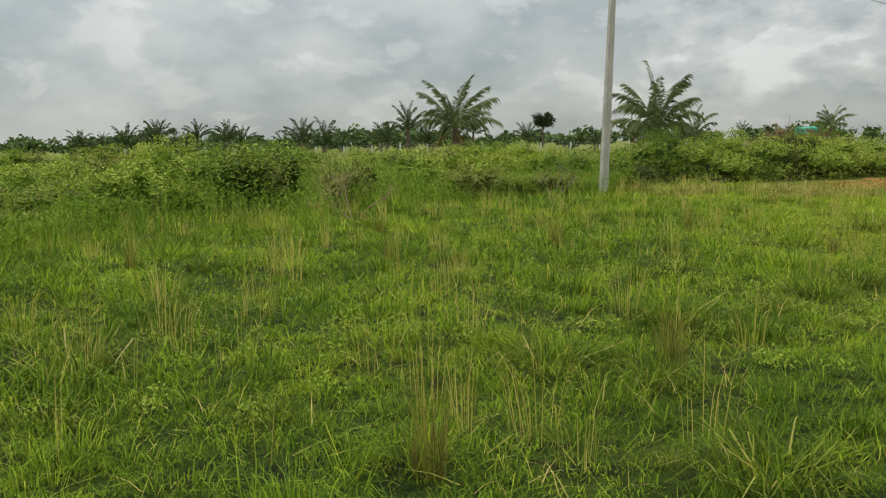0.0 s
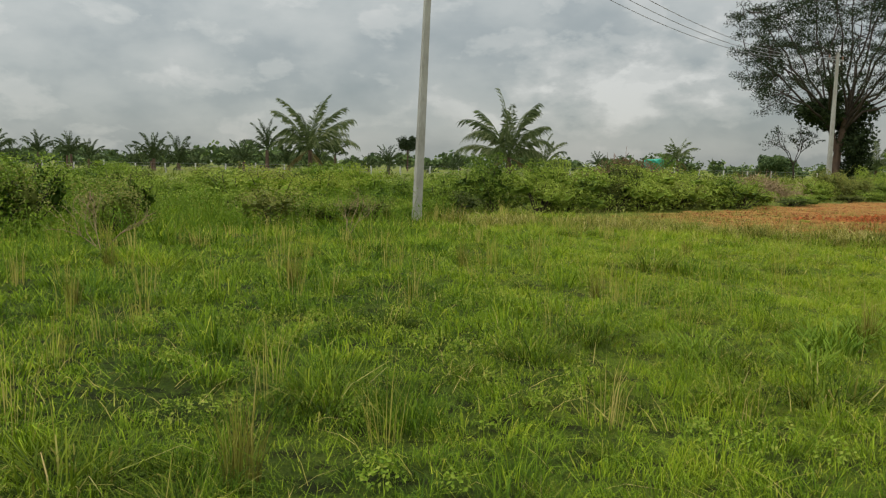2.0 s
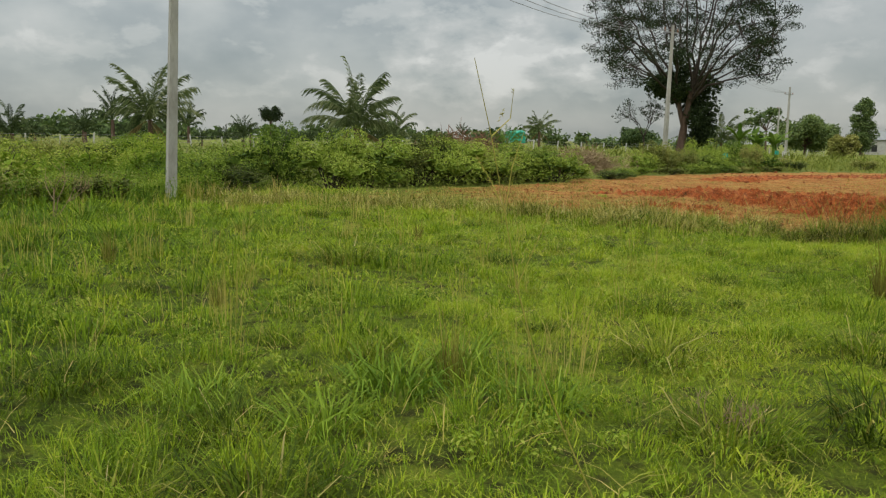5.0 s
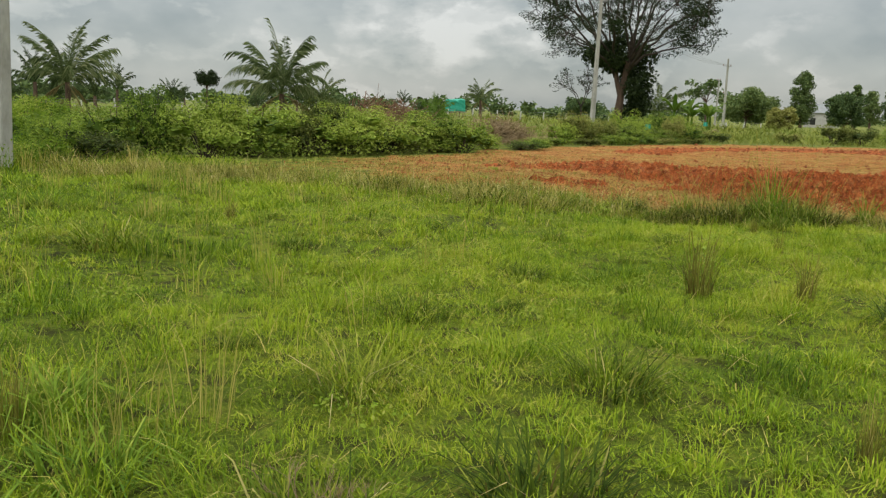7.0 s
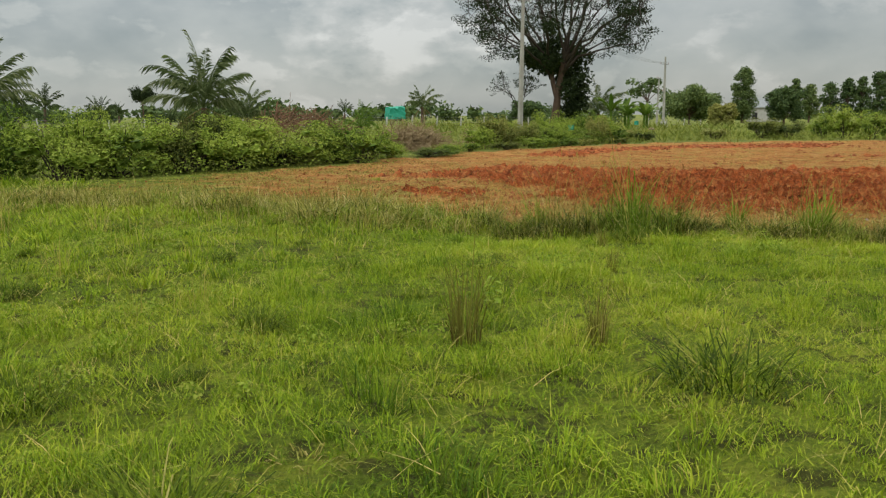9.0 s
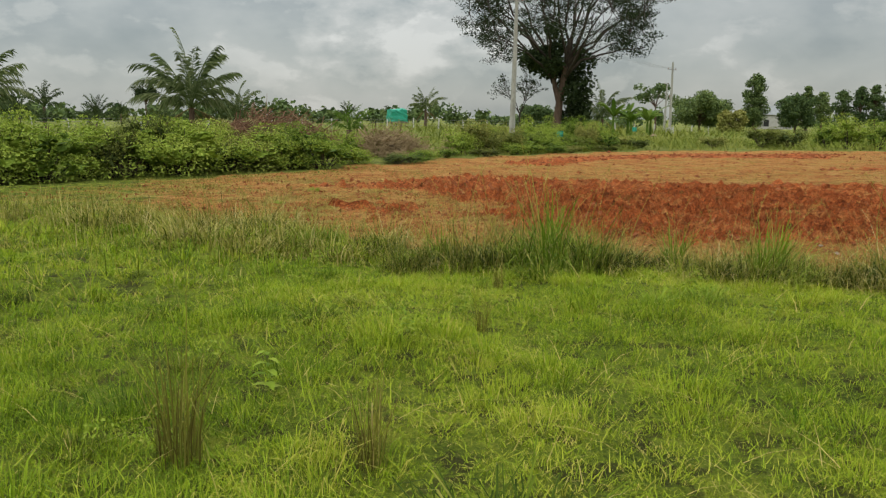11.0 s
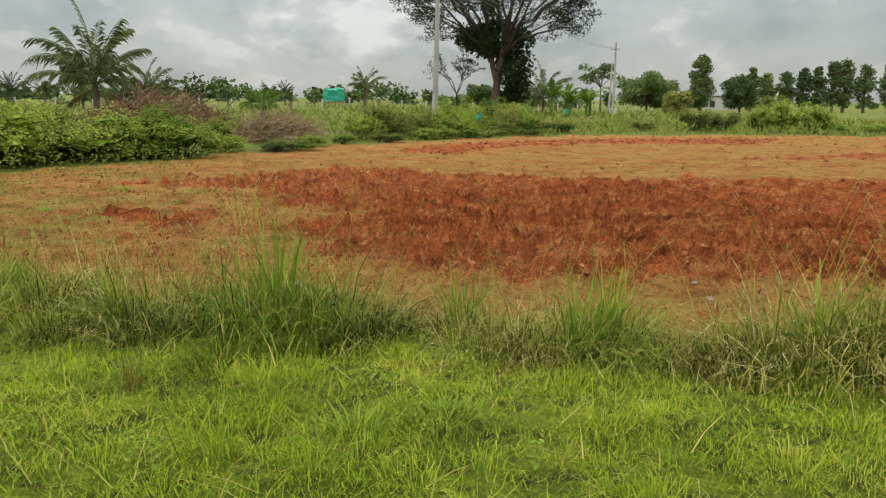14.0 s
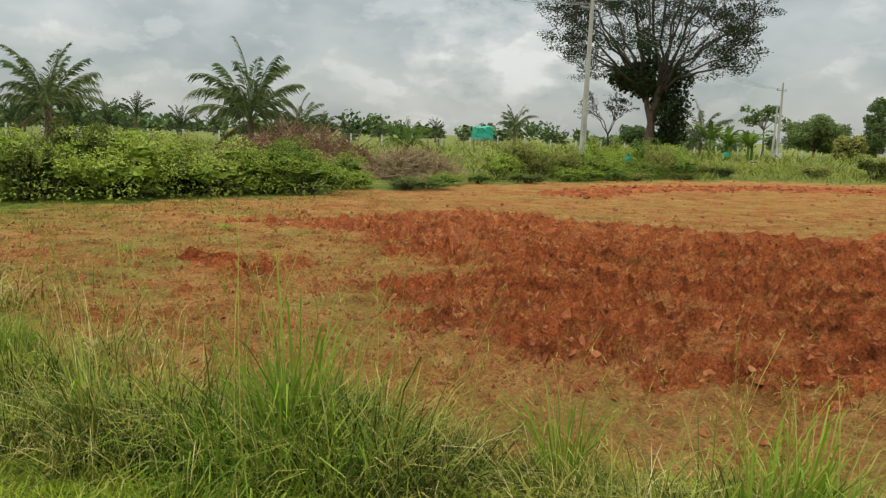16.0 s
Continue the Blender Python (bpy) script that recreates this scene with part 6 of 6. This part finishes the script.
def field_litter():
    """Dry stubble, straws and seedlings left on the bare field."""
    r = np.random.default_rng(57)
    x, y = r.uniform(9, 30, 80000), r.uniform(14, 30, 80000)
    near = np.exp(-np.hypot(x - 15, y - 14) / 8)
    keep = (field_mask(x, y) > 0.7) & (r.uniform(0, 1, len(x)) < near * 1.1)
    x, y = x[keep], y[keep]
    n = len(x)
    ln = r.uniform(0.02, 0.11, n)
    v, f, who = blades(x, y, height(x, y) + 0.02 + 0.03 * till_mask(x, y), 0.015 + 0.5 * ln * r.uniform(0, 1, n) ** 2, r.uniform(0.003, 0.008, n), ln * 0.6, ln * 0.4, 58, False)
    return tagged(piece("field_stubble", mesh_np("field_stubble", v, f, r.uniform(0, 1, n)[who]), M_STRAW), "short dry straws and stubble on bare red soil", "stubble", kind="stuff")


field_litter()
SEEDLING = tussock_mesh("green_seedling", 60, 0.12, 0.12, 0.012, 1.2, 270, 0.05)
for x, y, s in ((17.0, 20.0, 1.0), (16.8, 20.5, 0.7), (20.7, 19.4, 0.9), (13.4, 23.6, 1.1), (14.2, 21.6, 0.7), (17.6, 22.8, 0.7), (19.4, 17.8, 0.6), (15.9, 23.9, 0.6), (12.6, 21.4, 0.9)):
    plant("green_seedling", SEEDLING, M_WEED, x, y, s, "small bright green seedling tuft on red soil", "seedling", "seedlings")


def net_scrap(x, y, z, seed):
    r = np.random.default_rng(seed)
    n = 7
    g = np.linspace(-0.5, 0.5, n)
    gx, gz = np.meshgrid(g, g)
    v = 0.36 * np.stack([gx.ravel() * 0.8, 0.12 * np.sin(gx.ravel() * 6) + r.normal(0, 0.05, n * n), gz.ravel() * 0.7 + 0.35], 1)
    i = np.arange(n * n).reshape(n, n)
    f = np.stack([i[:-1, :-1].ravel(), i[:-1, 1:].ravel(), i[1:, 1:].ravel(), i[1:, :-1].ravel()], 1)
    ob = piece("net_scrap", mesh_np("net_scrap", v, f), M_SHEET)
    m = ob.modifiers.new("thickness", "SOLIDIFY")
    m.thickness = 0.01
    ob.location = (x, y, ground_z(x, y) + z)
    return tagged(ob, "crumpled scrap of blue-green netting caught in shrubs", "netting")


net_scrap(25.8, 41.6, 0.55, 801)
net_scrap(36.1, 54.6, 0.6, 802)
for x, y, s in ((17.9, 15.1, 0.035), (18.1, 15.6, 0.03), (18.6, 14.8, 0.04), (47.0, 72.0, 0.4)):
    v, f, t = lumps(np.array([0.0]), np.array([0.0]), np.array([s]), int(s * 1000))
    v[:, 2] -= ground_z(0, 0)
    ob = piece("field_stone", mesh_np("field_stone", v, f), M_STONE)
    ob.location = (x, y, ground_z(x, y))
    tagged(ob, "pale stone lying on the ground", "stone", "stones")
